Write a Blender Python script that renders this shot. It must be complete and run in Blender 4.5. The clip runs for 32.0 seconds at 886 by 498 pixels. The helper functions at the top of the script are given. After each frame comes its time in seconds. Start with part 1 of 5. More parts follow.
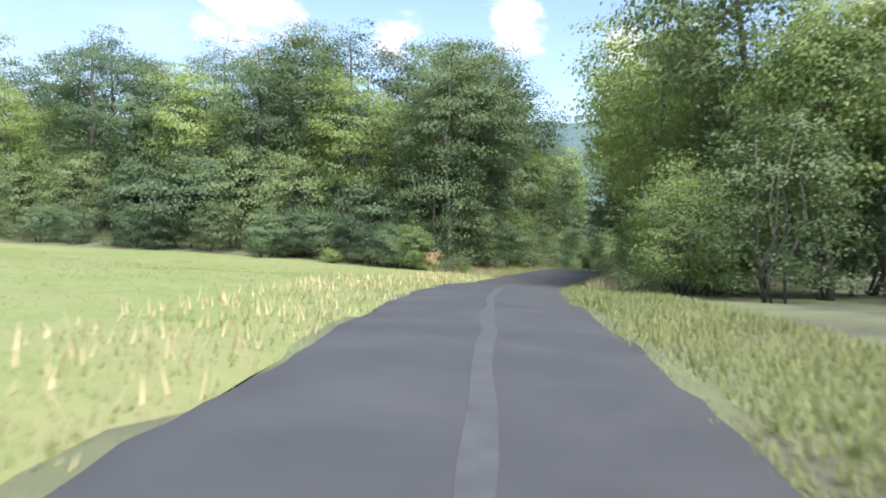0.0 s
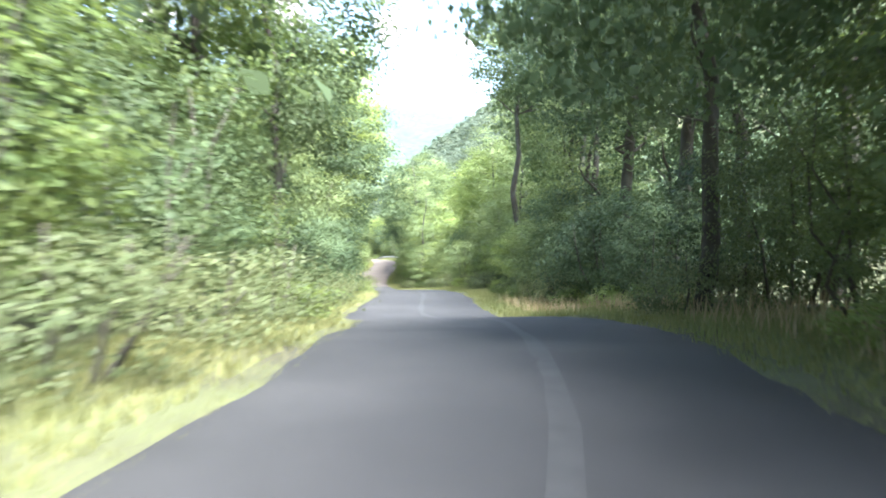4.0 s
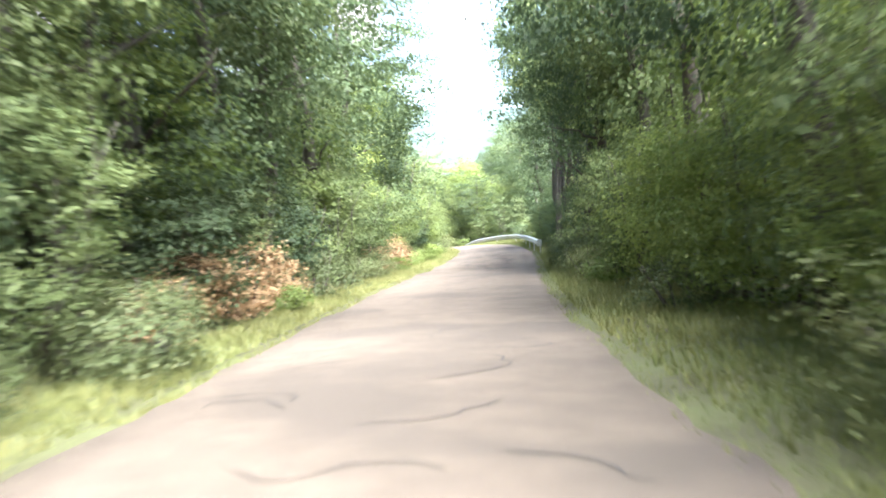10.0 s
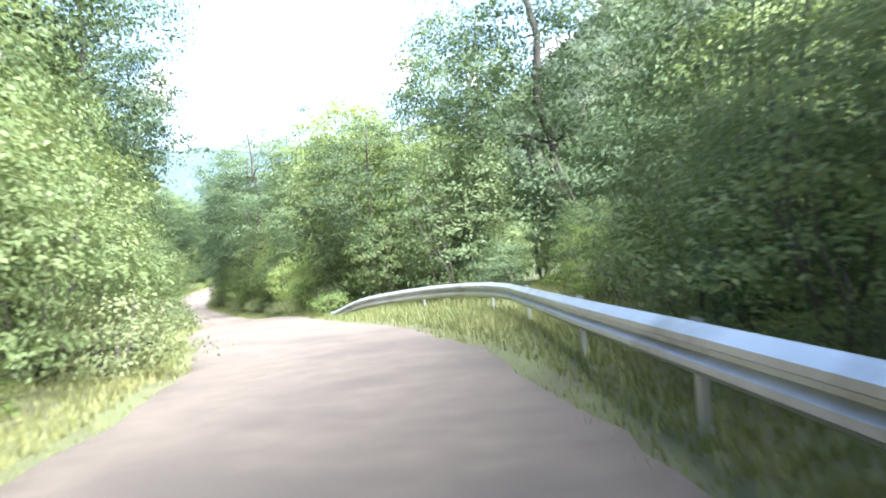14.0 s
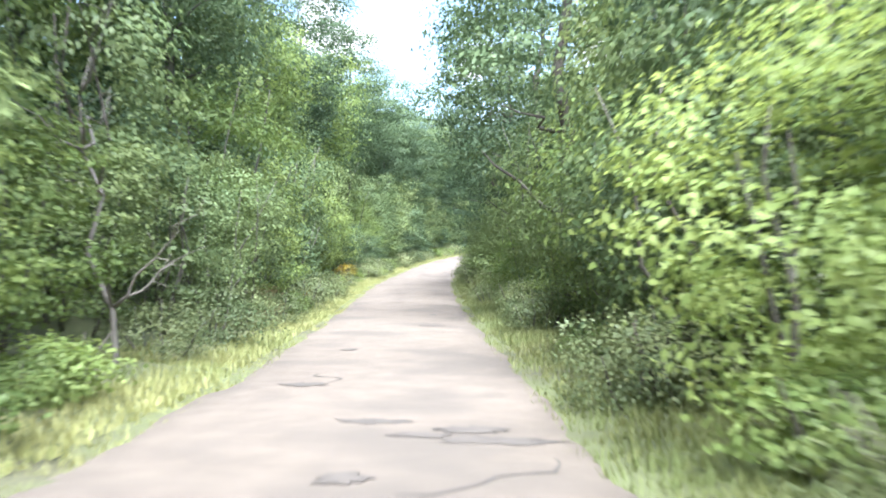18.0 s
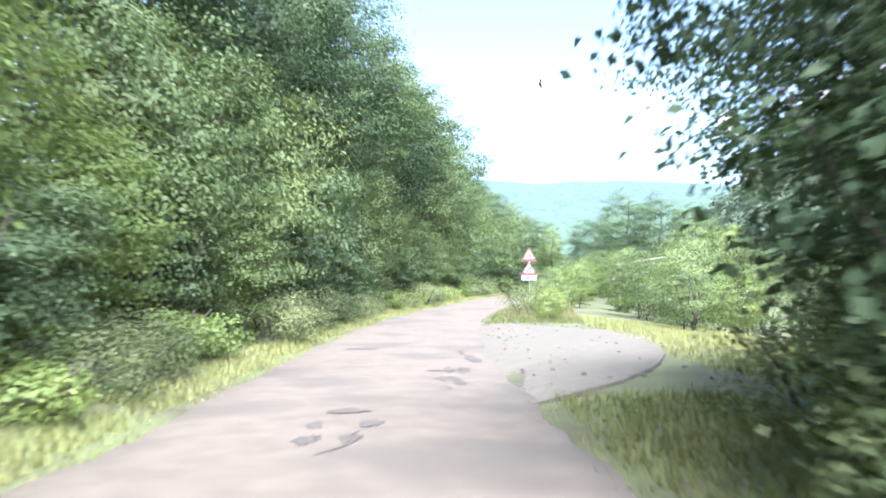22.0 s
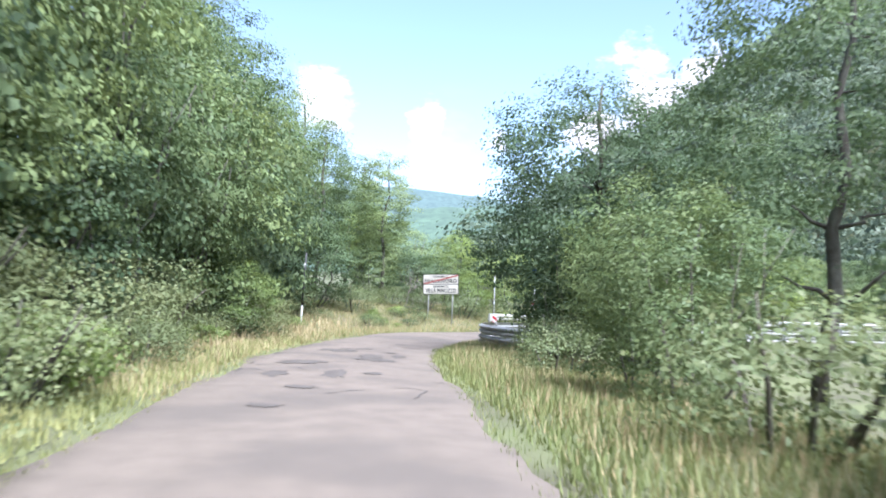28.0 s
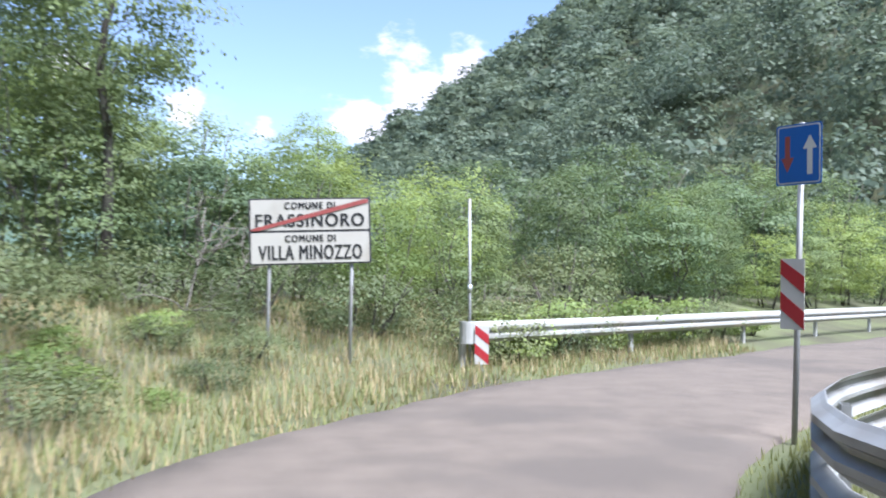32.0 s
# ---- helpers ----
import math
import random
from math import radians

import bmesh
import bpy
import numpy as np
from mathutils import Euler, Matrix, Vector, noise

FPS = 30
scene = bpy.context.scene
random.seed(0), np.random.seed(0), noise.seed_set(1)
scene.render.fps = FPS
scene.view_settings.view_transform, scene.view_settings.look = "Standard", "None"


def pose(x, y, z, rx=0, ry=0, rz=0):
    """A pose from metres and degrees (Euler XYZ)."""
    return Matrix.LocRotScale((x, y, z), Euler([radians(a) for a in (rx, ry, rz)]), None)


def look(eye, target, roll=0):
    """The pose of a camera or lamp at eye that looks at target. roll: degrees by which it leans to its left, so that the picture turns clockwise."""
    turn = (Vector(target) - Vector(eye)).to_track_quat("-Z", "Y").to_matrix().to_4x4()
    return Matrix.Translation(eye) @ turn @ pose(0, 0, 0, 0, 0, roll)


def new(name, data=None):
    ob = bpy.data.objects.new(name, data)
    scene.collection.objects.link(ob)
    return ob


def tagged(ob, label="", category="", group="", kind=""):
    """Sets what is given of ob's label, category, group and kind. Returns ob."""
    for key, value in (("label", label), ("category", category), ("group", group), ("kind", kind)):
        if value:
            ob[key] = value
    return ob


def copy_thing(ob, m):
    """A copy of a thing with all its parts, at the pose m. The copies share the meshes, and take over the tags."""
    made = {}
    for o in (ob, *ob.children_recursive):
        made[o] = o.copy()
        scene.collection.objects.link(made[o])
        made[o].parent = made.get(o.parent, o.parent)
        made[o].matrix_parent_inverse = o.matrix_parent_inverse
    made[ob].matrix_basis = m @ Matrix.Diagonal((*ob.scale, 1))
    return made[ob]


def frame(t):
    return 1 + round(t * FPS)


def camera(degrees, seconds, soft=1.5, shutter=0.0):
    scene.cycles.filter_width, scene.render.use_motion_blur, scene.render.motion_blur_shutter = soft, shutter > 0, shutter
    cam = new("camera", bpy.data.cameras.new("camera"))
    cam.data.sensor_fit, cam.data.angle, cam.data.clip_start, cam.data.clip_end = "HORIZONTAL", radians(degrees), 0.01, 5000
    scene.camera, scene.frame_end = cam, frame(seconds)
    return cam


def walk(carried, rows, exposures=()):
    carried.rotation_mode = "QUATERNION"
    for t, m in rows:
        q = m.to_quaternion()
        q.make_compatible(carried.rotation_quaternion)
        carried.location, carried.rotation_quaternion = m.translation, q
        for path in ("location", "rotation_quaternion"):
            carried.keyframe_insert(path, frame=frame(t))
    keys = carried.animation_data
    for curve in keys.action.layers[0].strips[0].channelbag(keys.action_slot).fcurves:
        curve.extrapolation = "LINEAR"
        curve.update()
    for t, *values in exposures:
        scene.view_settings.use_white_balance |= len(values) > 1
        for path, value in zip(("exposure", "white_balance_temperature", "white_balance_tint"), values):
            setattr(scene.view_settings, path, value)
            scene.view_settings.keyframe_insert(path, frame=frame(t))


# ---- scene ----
# ---------------------------------------------------------------- camera
cam = camera(58.0, 32.0, soft=1.8, shutter=0.3)
PATH = [
    (0.0, (5.409, -62.504, 6.037), (2.896, -52.847, 5.383), 2.31),
    (0.5, (4.492, -57.856, 5.838), (1.840, -48.243, 5.092), 1.77),
    (1.0, (3.565, -53.000, 5.719), (0.844, -43.420, 4.821), 1.15),
    (1.5, (2.668, -47.637, 5.379), (0.002, -38.051, 4.384), 0.22),
    (2.0, (1.664, -42.054, 4.913), (-0.692, -32.394, 3.851), -0.72),
    (2.5, (0.784, -36.187, 4.323), (-0.941, -26.393, 3.268), -1.68),
    (3.0, (0.452, -30.643, 3.942), (-0.704, -20.763, 2.915), -1.70),
    (3.5, (0.000, -24.916, 3.487), (-0.554, -14.970, 2.607), -0.65),
    (4.5, (1.350, -12.477, 2.980), (1.900, -2.510, 2.250), 0.20),
    (5.5, (0.124, -0.039, 1.213), (0.084, 9.949, 0.720), 0.78),
    (6.0, (0.416, 6.991, 0.531), (0.151, 16.975, 0.028), 0.13),
    (6.5, (0.441, 14.147, -0.107), (-0.108, 24.123, -0.535), -0.07),
    (7.0, (0.191, 21.417, -0.841), (-0.758, 31.356, -1.399), -1.07),
    (7.5, (-0.384, 28.699, -1.709), (-1.625, 38.599, -2.370), -1.86),
    (8.0, (-1.225, 36.094, -2.711), (-2.742, 45.945, -3.529), -2.74),
    (8.5, (-2.280, 43.511, -3.695), (-3.871, 53.352, -4.492), -3.26),
    (9.0, (-3.528, 51.414, -4.758), (-5.095, 61.259, -5.545), -3.45),
    (9.5, (-4.569, 59.289, -5.544), (-5.787, 69.184, -6.321), -3.37),
    (10.0, (-5.266, 66.889, -6.246), (-6.166, 76.823, -6.960), -3.97),
    (10.5, (-5.785, 74.647, -6.767), (-6.069, 84.618, -7.474), -4.06),
    (11.0, (-6.001, 81.597, -7.164), (-6.193, 91.577, -7.765), -4.74),
    (11.5, (-6.001, 87.943, -7.511), (-5.793, 97.930, -7.970), -5.04),
    (12.0, (-5.942, 94.370, -7.758), (-5.619, 104.358, -8.128), -5.97),
    (12.5, (-5.820, 100.367, -8.133), (-5.514, 110.355, -8.524), -6.66),
    (13.0, (-5.850, 105.587, -8.399), (-5.822, 115.584, -8.645), -5.69),
    (13.5, (-5.980, 110.657, -8.535), (-5.794, 120.647, -8.937), -5.34),
    (14.0, (-5.980, 115.201, -8.773), (-6.067, 125.195, -9.105), -5.23),
    (14.5, (-6.240, 119.881, -8.888), (-6.705, 129.867, -9.133), -4.94),
    (15.0, (-6.760, 124.555, -9.133), (-7.738, 134.501, -9.463), -4.79),
    (15.5, (-7.540, 128.969, -9.364), (-9.266, 138.811, -9.741), -4.72),
    (16.5, (-10.750, 138.900, -9.980), (-13.650, 148.450, -10.520), -2.90),
    (17.5, (-13.245, 148.757, -10.770), (-16.810, 158.073, -11.477), -1.04),
    (18.0, (-15.346, 153.968, -11.502), (-18.922, 163.297, -11.923), -0.38),
    (18.5, (-17.546, 159.382, -12.087), (-21.139, 168.711, -12.309), 0.04),
    (19.0, (-19.702, 164.646, -12.517), (-23.293, 173.979, -12.492), 0.33),
    (19.5, (-22.029, 169.942, -12.839), (-25.587, 179.287, -12.708), 0.44),
    (20.0, (-24.289, 175.282, -13.149), (-27.774, 184.653, -12.994), 0.26),
    (20.5, (-26.531, 180.643, -13.386), (-29.918, 190.051, -13.243), -0.14),
    (21.0, (-28.790, 186.192, -13.660), (-32.044, 195.646, -13.481), -1.21),
    (21.5, (-30.873, 191.583, -13.881), (-33.968, 201.089, -13.666), 0.07),
    (22.0, (-32.797, 197.062, -14.051), (-35.715, 206.623, -13.787), -0.32),
    (22.5, (-34.647, 202.469, -14.247), (-37.322, 212.101, -13.962), -1.95),
    (23.0, (-36.296, 207.679, -14.528), (-38.746, 217.370, -14.243), -1.31),
    (23.5, (-37.935, 212.683, -14.651), (-39.990, 222.464, -14.315), -1.36),
    (24.0, (-39.360, 217.556, -14.716), (-41.106, 227.396, -14.352), -1.13),
    (24.5, (-40.626, 222.483, -14.568), (-41.997, 232.384, -14.291), -1.48),
    (25.0, (-41.541, 227.271, -14.633), (-42.618, 237.209, -14.352), -1.14),
    (25.5, (-42.488, 232.065, -14.795), (-43.309, 242.026, -14.484), -1.14),
    (26.0, (-43.047, 236.591, -14.723), (-43.595, 246.570, -14.377), -0.49),
    (26.5, (-43.530, 240.803, -14.883), (-43.942, 250.786, -14.458), 0.18),
    (28.5, (-44.924, 256.998, -14.717), (-45.069, 266.992, -14.386), 3.12),
    (29.0, (-45.302, 260.639, -14.885), (-45.421, 270.634, -14.563), 2.65),
    (29.5, (-45.743, 264.027, -15.055), (-45.787, 274.021, -14.704), 2.05),
    (30.0, (-46.136, 267.503, -15.156), (-46.074, 277.498, -14.836), 1.71),
    (30.5, (-46.391, 270.452, -15.303), (-46.122, 280.444, -14.995), 1.37),
    (31.0, (-46.599, 273.289, -15.375), (-45.844, 283.256, -15.100), 1.23),
    (31.5, (-46.578, 275.957, -15.598), (-45.012, 285.827, -15.223), 0.96),
    (32.0, (-46.382, 278.263, -15.596), (-43.699, 287.891, -15.282), 1.16),
]
EXPOSURES = [(0.0, 1.35, 5700, 12), (1.5, 1.85, 5700, 12), (3.0, 2.6, 5700, 12), (4.5, 3.0, 5650, 12), (6.0, 3.0, 5600, 12), (8.0, 3.05, 5700, 12), (9.0, 3.1, 5900, 12), (10.0, 3.15, 5900, 12), (11.0, 3.0, 5900, 12),
             (13.0, 2.8, 5800, 11), (15.0, 2.6, 5500, 11), (18.0, 2.6, 5450, 10), (19.0, 2.65, 5400, 10), (20.0, 2.8, 5400, 10), (21.0, 2.6, 5400, 11), (22.0, 2.4, 5400, 12), (23.0, 2.15, 5350, 13), (24.0, 1.8, 5350, 14),
             (26.0, 1.8, 5350, 15), (28.5, 1.9, 5350, 15), (32.0, 1.55, 5350, 15)]
walk(cam, [(t, look(e, g, r)) for t, e, g, r in PATH], EXPOSURES)

# ---------------------------------------------------------------- light
SUN_ELEV, SUN_AZ = radians(60), radians(151)      # azimuth clockwise from +y


def build_world():
    w = bpy.data.worlds.new("sky")
    scene.world = w
    w.use_nodes = True
    nt = w.node_tree
    nt.nodes.clear()
    out = nt.nodes.new("ShaderNodeOutputWorld")
    bg = nt.nodes.new("ShaderNodeBackground")
    sky = nt.nodes.new("ShaderNodeTexSky")
    sky.sky_type = "NISHITA"
    sky.sun_disc = False
    sky.sun_elevation, sky.sun_rotation = SUN_ELEV, SUN_AZ
    sky.air_density, sky.dust_density, sky.ozone_density = 1.0, 0.8, 1.0
    bg.inputs["Strength"].default_value = 0.088
    # broken cumulus on the whole sky
    tc = nt.nodes.new("ShaderNodeTexCoord")
    sep = nt.nodes.new("ShaderNodeSeparateXYZ")
    nt.links.new(tc.outputs["Generated"], sep.inputs[0])
    mp = nt.nodes.new("ShaderNodeMapping")
    mp.inputs["Scale"].default_value = (3.2, 3.2, 7.5)
    mp.inputs["Location"].default_value = (0.35, 0.2, 0.1)
    nt.links.new(tc.outputs["Generated"], mp.inputs[0])
    nz = nt.nodes.new("ShaderNodeTexNoise")
    nz.inputs["Scale"].default_value, nz.inputs["Detail"].default_value, nz.inputs["Roughness"].default_value = 1.5, 7.0, 0.52
    nt.links.new(mp.outputs[0], nz.inputs["Vector"])
    ramp = nt.nodes.new("ShaderNodeValToRGB")
    ramp.color_ramp.elements[0].position, ramp.color_ramp.elements[0].color = 0.525, (0, 0, 0, 1)
    ramp.color_ramp.elements[1].position, ramp.color_ramp.elements[1].color = 0.70, (1, 1, 1, 1)
    nt.links.new(nz.outputs[0], ramp.inputs[0])
    banks = None                                       # heaped clouds low over the hills: azimuth, elevation, size
    for az, el, size in ((13, 13.0, 0.085), (16.5, 15.0, 0.05), (9.5, 10.8, 0.06), (-2.5, 10.6, 0.034), (2.6, 10.2, 0.036), (-29, 12.2, 0.085), (-10, 12.2, 0.06), (-19, 10.8, 0.05), (40, 14, 0.1), (75, 12, 0.12), (-70, 13, 0.12), (150, 14, 0.14), (200, 11, 0.12)):
        a, e = radians(az), radians(el)
        ds = nt.nodes.new("ShaderNodeVectorMath")
        ds.operation = "DISTANCE"
        nt.links.new(tc.outputs["Generated"], ds.inputs[0])
        ds.inputs[1].default_value = (math.sin(a) * math.cos(e), math.cos(a) * math.cos(e), math.sin(e))
        fall = nt.nodes.new("ShaderNodeMapRange")
        fall.inputs["From Min"].default_value, fall.inputs["From Max"].default_value = size * 1.15, 0.0
        nt.links.new(ds.outputs["Value"], fall.inputs["Value"])
        if banks is None:
            banks = fall.outputs[0]
        else:
            mxm = nt.nodes.new("ShaderNodeMath")
            mxm.operation = "MAXIMUM"
            nt.links.new(banks, mxm.inputs[0])
            nt.links.new(fall.outputs[0], mxm.inputs[1])
            banks = mxm.outputs[0]
    puff = nt.nodes.new("ShaderNodeTexNoise")
    puff.inputs["Scale"].default_value, puff.inputs["Detail"].default_value, puff.inputs["Roughness"].default_value = 13.0, 7.0, 0.6
    flat = nt.nodes.new("ShaderNodeMapping")
    flat.inputs["Scale"].default_value = (1.0, 1.0, 1.9)
    nt.links.new(tc.outputs["Generated"], flat.inputs[0])
    nt.links.new(flat.outputs[0], puff.inputs["Vector"])
    heap = nt.nodes.new("ShaderNodeMath")
    heap.operation = "MULTIPLY_ADD"
    nt.links.new(banks, heap.inputs[0])
    heap.inputs[1].default_value = 0.5
    nt.links.new(puff.outputs[0], heap.inputs[2])
    edge = nt.nodes.new("ShaderNodeMapRange")
    edge.interpolation_type = "SMOOTHSTEP"
    edge.inputs["From Min"].default_value, edge.inputs["From Max"].default_value, edge.inputs["To Max"].default_value = 0.70, 0.90, 0.95
    nt.links.new(heap.outputs[0], edge.inputs["Value"])
    low = nt.nodes.new("ShaderNodeMapRange")           # thin cloud in the lower third of the sky
    low.inputs["From Min"].default_value, low.inputs["From Max"].default_value, low.inputs["To Max"].default_value = 0.24, 0.10, 0.6
    nt.links.new(sep.outputs["Z"], low.inputs["Value"])
    mul = nt.nodes.new("ShaderNodeMath")
    mul.operation = "MULTIPLY"
    nt.links.new(ramp.outputs[0], mul.inputs[0])
    nt.links.new(low.outputs[0], mul.inputs[1])
    mix = nt.nodes.new("ShaderNodeMix")
    mix.data_type = "RGBA"
    veil = nt.nodes.new("ShaderNodeMath")
    veil.operation = "MAXIMUM"
    nt.links.new(mul.outputs[0], veil.inputs[0])
    nt.links.new(edge.outputs[0], veil.inputs[1])
    nt.links.new(veil.outputs[0], mix.inputs["Factor"])
    pale = nt.nodes.new("ShaderNodeHueSaturation")     # thin summer haze
    pale.inputs["Saturation"].default_value = 0.85
    nt.links.new(sky.outputs[0], pale.inputs["Color"])
    nt.links.new(pale.outputs[0], mix.inputs["A"])
    mix.inputs["B"].default_value = (6.2, 5.6, 5.4, 1)
    nt.links.new(mix.outputs["Result"], bg.inputs["Color"])
    nt.links.new(bg.outputs[0], out.inputs[0])


build_world()
sun_data = bpy.data.lights.new("sun", "SUN")
sun_data.energy, sun_data.angle, sun_data.color = 5.0, radians(30), (1.0, 0.95, 0.87)
sun = new("sun", sun_data)
sun_way = Vector((math.sin(SUN_AZ) * math.cos(SUN_ELEV), math.cos(SUN_AZ) * math.cos(SUN_ELEV), math.sin(SUN_ELEV)))
sun.matrix_world = look(sun_way * 100, (0, 0, 0))


# ---------------------------------------------------------------- materials
def material(name, colour, rough=0.7, metal=0.0, vary=0.12, scale=3.0, bump=0.0, bump_scale=40.0, second=None, second_scale=0.6,
             second_at=0.55, random_tint=0.0, coords="Object", soft_edge=0.12):
    """Principled surface with two scales of variation; second: a stain colour that comes in broad patches."""
    m = bpy.data.materials.new(name)
    m.use_nodes = True
    nt = m.node_tree
    b = nt.nodes["Principled BSDF"]
    b.inputs["Roughness"].default_value, b.inputs["Metallic"].default_value = rough, metal
    tc = nt.nodes.new("ShaderNodeTexCoord")
    n1 = nt.nodes.new("ShaderNodeTexNoise")
    n1.inputs["Scale"].default_value, n1.inputs["Detail"].default_value = scale, 6.0
    nt.links.new(tc.outputs[coords], n1.inputs["Vector"])
    hsv = nt.nodes.new("ShaderNodeHueSaturation")
    hsv.inputs["Color"].default_value = (*colour, 1)
    rng = nt.nodes.new("ShaderNodeMapRange")
    rng.inputs["To Min"].default_value, rng.inputs["To Max"].default_value = 1 - 2 * vary, 1 + 2 * vary
    nt.links.new(n1.outputs[0], rng.inputs["Value"])
    last = rng.outputs[0]
    if random_tint:
        oi = nt.nodes.new("ShaderNodeObjectInfo")
        r2 = nt.nodes.new("ShaderNodeMapRange")
        r2.inputs["To Min"].default_value, r2.inputs["To Max"].default_value = 1 - random_tint, 1 + random_tint
        nt.links.new(oi.outputs["Random"], r2.inputs["Value"])
        mm = nt.nodes.new("ShaderNodeMath")
        mm.operation = "MULTIPLY"
        nt.links.new(last, mm.inputs[0])
        nt.links.new(r2.outputs[0], mm.inputs[1])
        last = mm.outputs[0]
    nt.links.new(last, hsv.inputs["Value"])
    col = hsv.outputs[0]
    if second:
        n2 = nt.nodes.new("ShaderNodeTexNoise")
        n2.inputs["Scale"].default_value, n2.inputs["Detail"].default_value = second_scale, 5.0
        nt.links.new(tc.outputs[coords], n2.inputs["Vector"])
        rp = nt.nodes.new("ShaderNodeMapRange")
        rp.inputs["From Min"].default_value, rp.inputs["From Max"].default_value = second_at - soft_edge, second_at + soft_edge
        nt.links.new(n2.outputs[0], rp.inputs["Value"])
        mx = nt.nodes.new("ShaderNodeMix")
        mx.data_type = "RGBA"
        nt.links.new(rp.outputs[0], mx.inputs["Factor"])
        nt.links.new(col, mx.inputs["A"])
        mx.inputs["B"].default_value = (*second, 1)
        col = mx.outputs["Result"]
    nt.links.new(col, b.inputs["Base Color"])
    if bump:
        n3 = nt.nodes.new("ShaderNodeTexNoise")
        n3.inputs["Scale"].default_value, n3.inputs["Detail"].default_value = bump_scale, 4.0
        nt.links.new(tc.outputs[coords], n3.inputs["Vector"])
        bp = nt.nodes.new("ShaderNodeBump")
        bp.inputs["Strength"].default_value, bp.inputs["Distance"].default_value = bump, 0.02
        nt.links.new(n3.outputs[0], bp.inputs["Height"])
        nt.links.new(bp.outputs[0], b.inputs["Normal"])
    return m


def leaf_material(name, colour, other, through_amount=0.32, tint=0.26, rough=0.55):
    """Leaves: two tones by leaf and by plant, light passes partly through."""
    m = bpy.data.materials.new(name)
    m.use_nodes = True
    nt = m.node_tree
    b = nt.nodes["Principled BSDF"]
    b.inputs["Roughness"].default_value = rough
    b.inputs["Specular IOR Level"].default_value = 0.24
    at = nt.nodes.new("ShaderNodeAttribute")
    at.attribute_name = "tone"
    oi = nt.nodes.new("ShaderNodeObjectInfo")
    mx = nt.nodes.new("ShaderNodeMix")
    mx.data_type = "RGBA"
    mx.inputs["A"].default_value, mx.inputs["B"].default_value = (*colour, 1), (*other, 1)
    add = nt.nodes.new("ShaderNodeMath")
    add.operation = "MULTIPLY_ADD"
    nt.links.new(oi.outputs["Random"], add.inputs[0])
    add.inputs[1].default_value = 0.5
    sc = nt.nodes.new("ShaderNodeMath")
    sc.operation = "MULTIPLY"
    sc.inputs[1].default_value = 0.6
    nt.links.new(at.outputs["Fac"], sc.inputs[0])
    nt.links.new(sc.outputs[0], add.inputs[2])
    nt.links.new(add.outputs[0], mx.inputs["Factor"])
    hsv = nt.nodes.new("ShaderNodeHueSaturation")
    nt.links.new(mx.outputs["Result"], hsv.inputs["Color"])
    mr = nt.nodes.new("ShaderNodeMapRange")
    mr.inputs["To Min"].default_value, mr.inputs["To Max"].default_value = 1 - tint, 1 + tint
    nt.links.new(oi.outputs["Random"], mr.inputs["Value"])
    nt.links.new(mr.outputs[0], hsv.inputs["Value"])
    nt.links.new(hsv.outputs[0], b.inputs["Base Color"])
    tr = nt.nodes.new("ShaderNodeBsdfTranslucent")
    br = nt.nodes.new("ShaderNodeHueSaturation")
    br.inputs["Hue"].default_value, br.inputs["Saturation"].default_value, br.inputs["Value"].default_value = 0.485, 1.1, 1.5
    nt.links.new(hsv.outputs[0], br.inputs["Color"])
    nt.links.new(br.outputs[0], tr.inputs["Color"])
    ms = nt.nodes.new("ShaderNodeMixShader")
    ms.inputs[0].default_value = through_amount
    nt.links.new(b.outputs[0], ms.inputs[1])
    nt.links.new(tr.outputs[0], ms.inputs[2])
    nt.links.new(ms.outputs[0], nt.nodes["Material Output"].inputs["Surface"])
    return m


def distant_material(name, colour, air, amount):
    """Far hills, with a bluish glow added to the surface for the air's haze."""
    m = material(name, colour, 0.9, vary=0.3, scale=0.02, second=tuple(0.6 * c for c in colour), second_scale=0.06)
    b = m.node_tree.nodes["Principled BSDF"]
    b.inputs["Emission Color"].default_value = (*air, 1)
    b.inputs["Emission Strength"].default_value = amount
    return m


LEAF_DARK = leaf_material("leaf_dark_green", (0.057, 0.093, 0.047), (0.110, 0.147, 0.066))
LEAF_MID = leaf_material("leaf_green", (0.089, 0.136, 0.057), (0.167, 0.204, 0.080))
LEAF_LIGHT = leaf_material("leaf_yellow_green", (0.138, 0.204, 0.060), (0.226, 0.268, 0.088), 0.42)
LEAF_DULL = leaf_material("leaf_grey_green", (0.098, 0.138, 0.060), (0.170, 0.184, 0.082))
LEAF_BROWN = leaf_material("leaf_dry_brown", (0.300, 0.195, 0.105), (0.390, 0.285, 0.160))
LEAF_GOLD = leaf_material("leaf_golden_yellow", (0.450, 0.330, 0.040), (0.300, 0.270, 0.070))
BARK_DEAD = material("bare_grey_wood", (0.17, 0.15, 0.125), 0.85, vary=0.2, scale=6, bump=0.4, bump_scale=20)
GRASS_GREEN = leaf_material("grass_green", (0.135, 0.175, 0.060), (0.260, 0.255, 0.105), 0.3)
GRASS_DRY = leaf_material("grass_dry", (0.300, 0.245, 0.125), (0.400, 0.320, 0.180), 0.25)
GRASS_FIELD = leaf_material("grass_field", (0.165, 0.220, 0.060), (0.250, 0.260, 0.090), 0.3)
TURF = material("meadow_turf", (0.138, 0.162, 0.044), 0.9, vary=0.2, scale=3.0, bump=0.7, bump_scale=25, second=(0.175, 0.170, 0.065), second_scale=0.3, second_at=0.56)
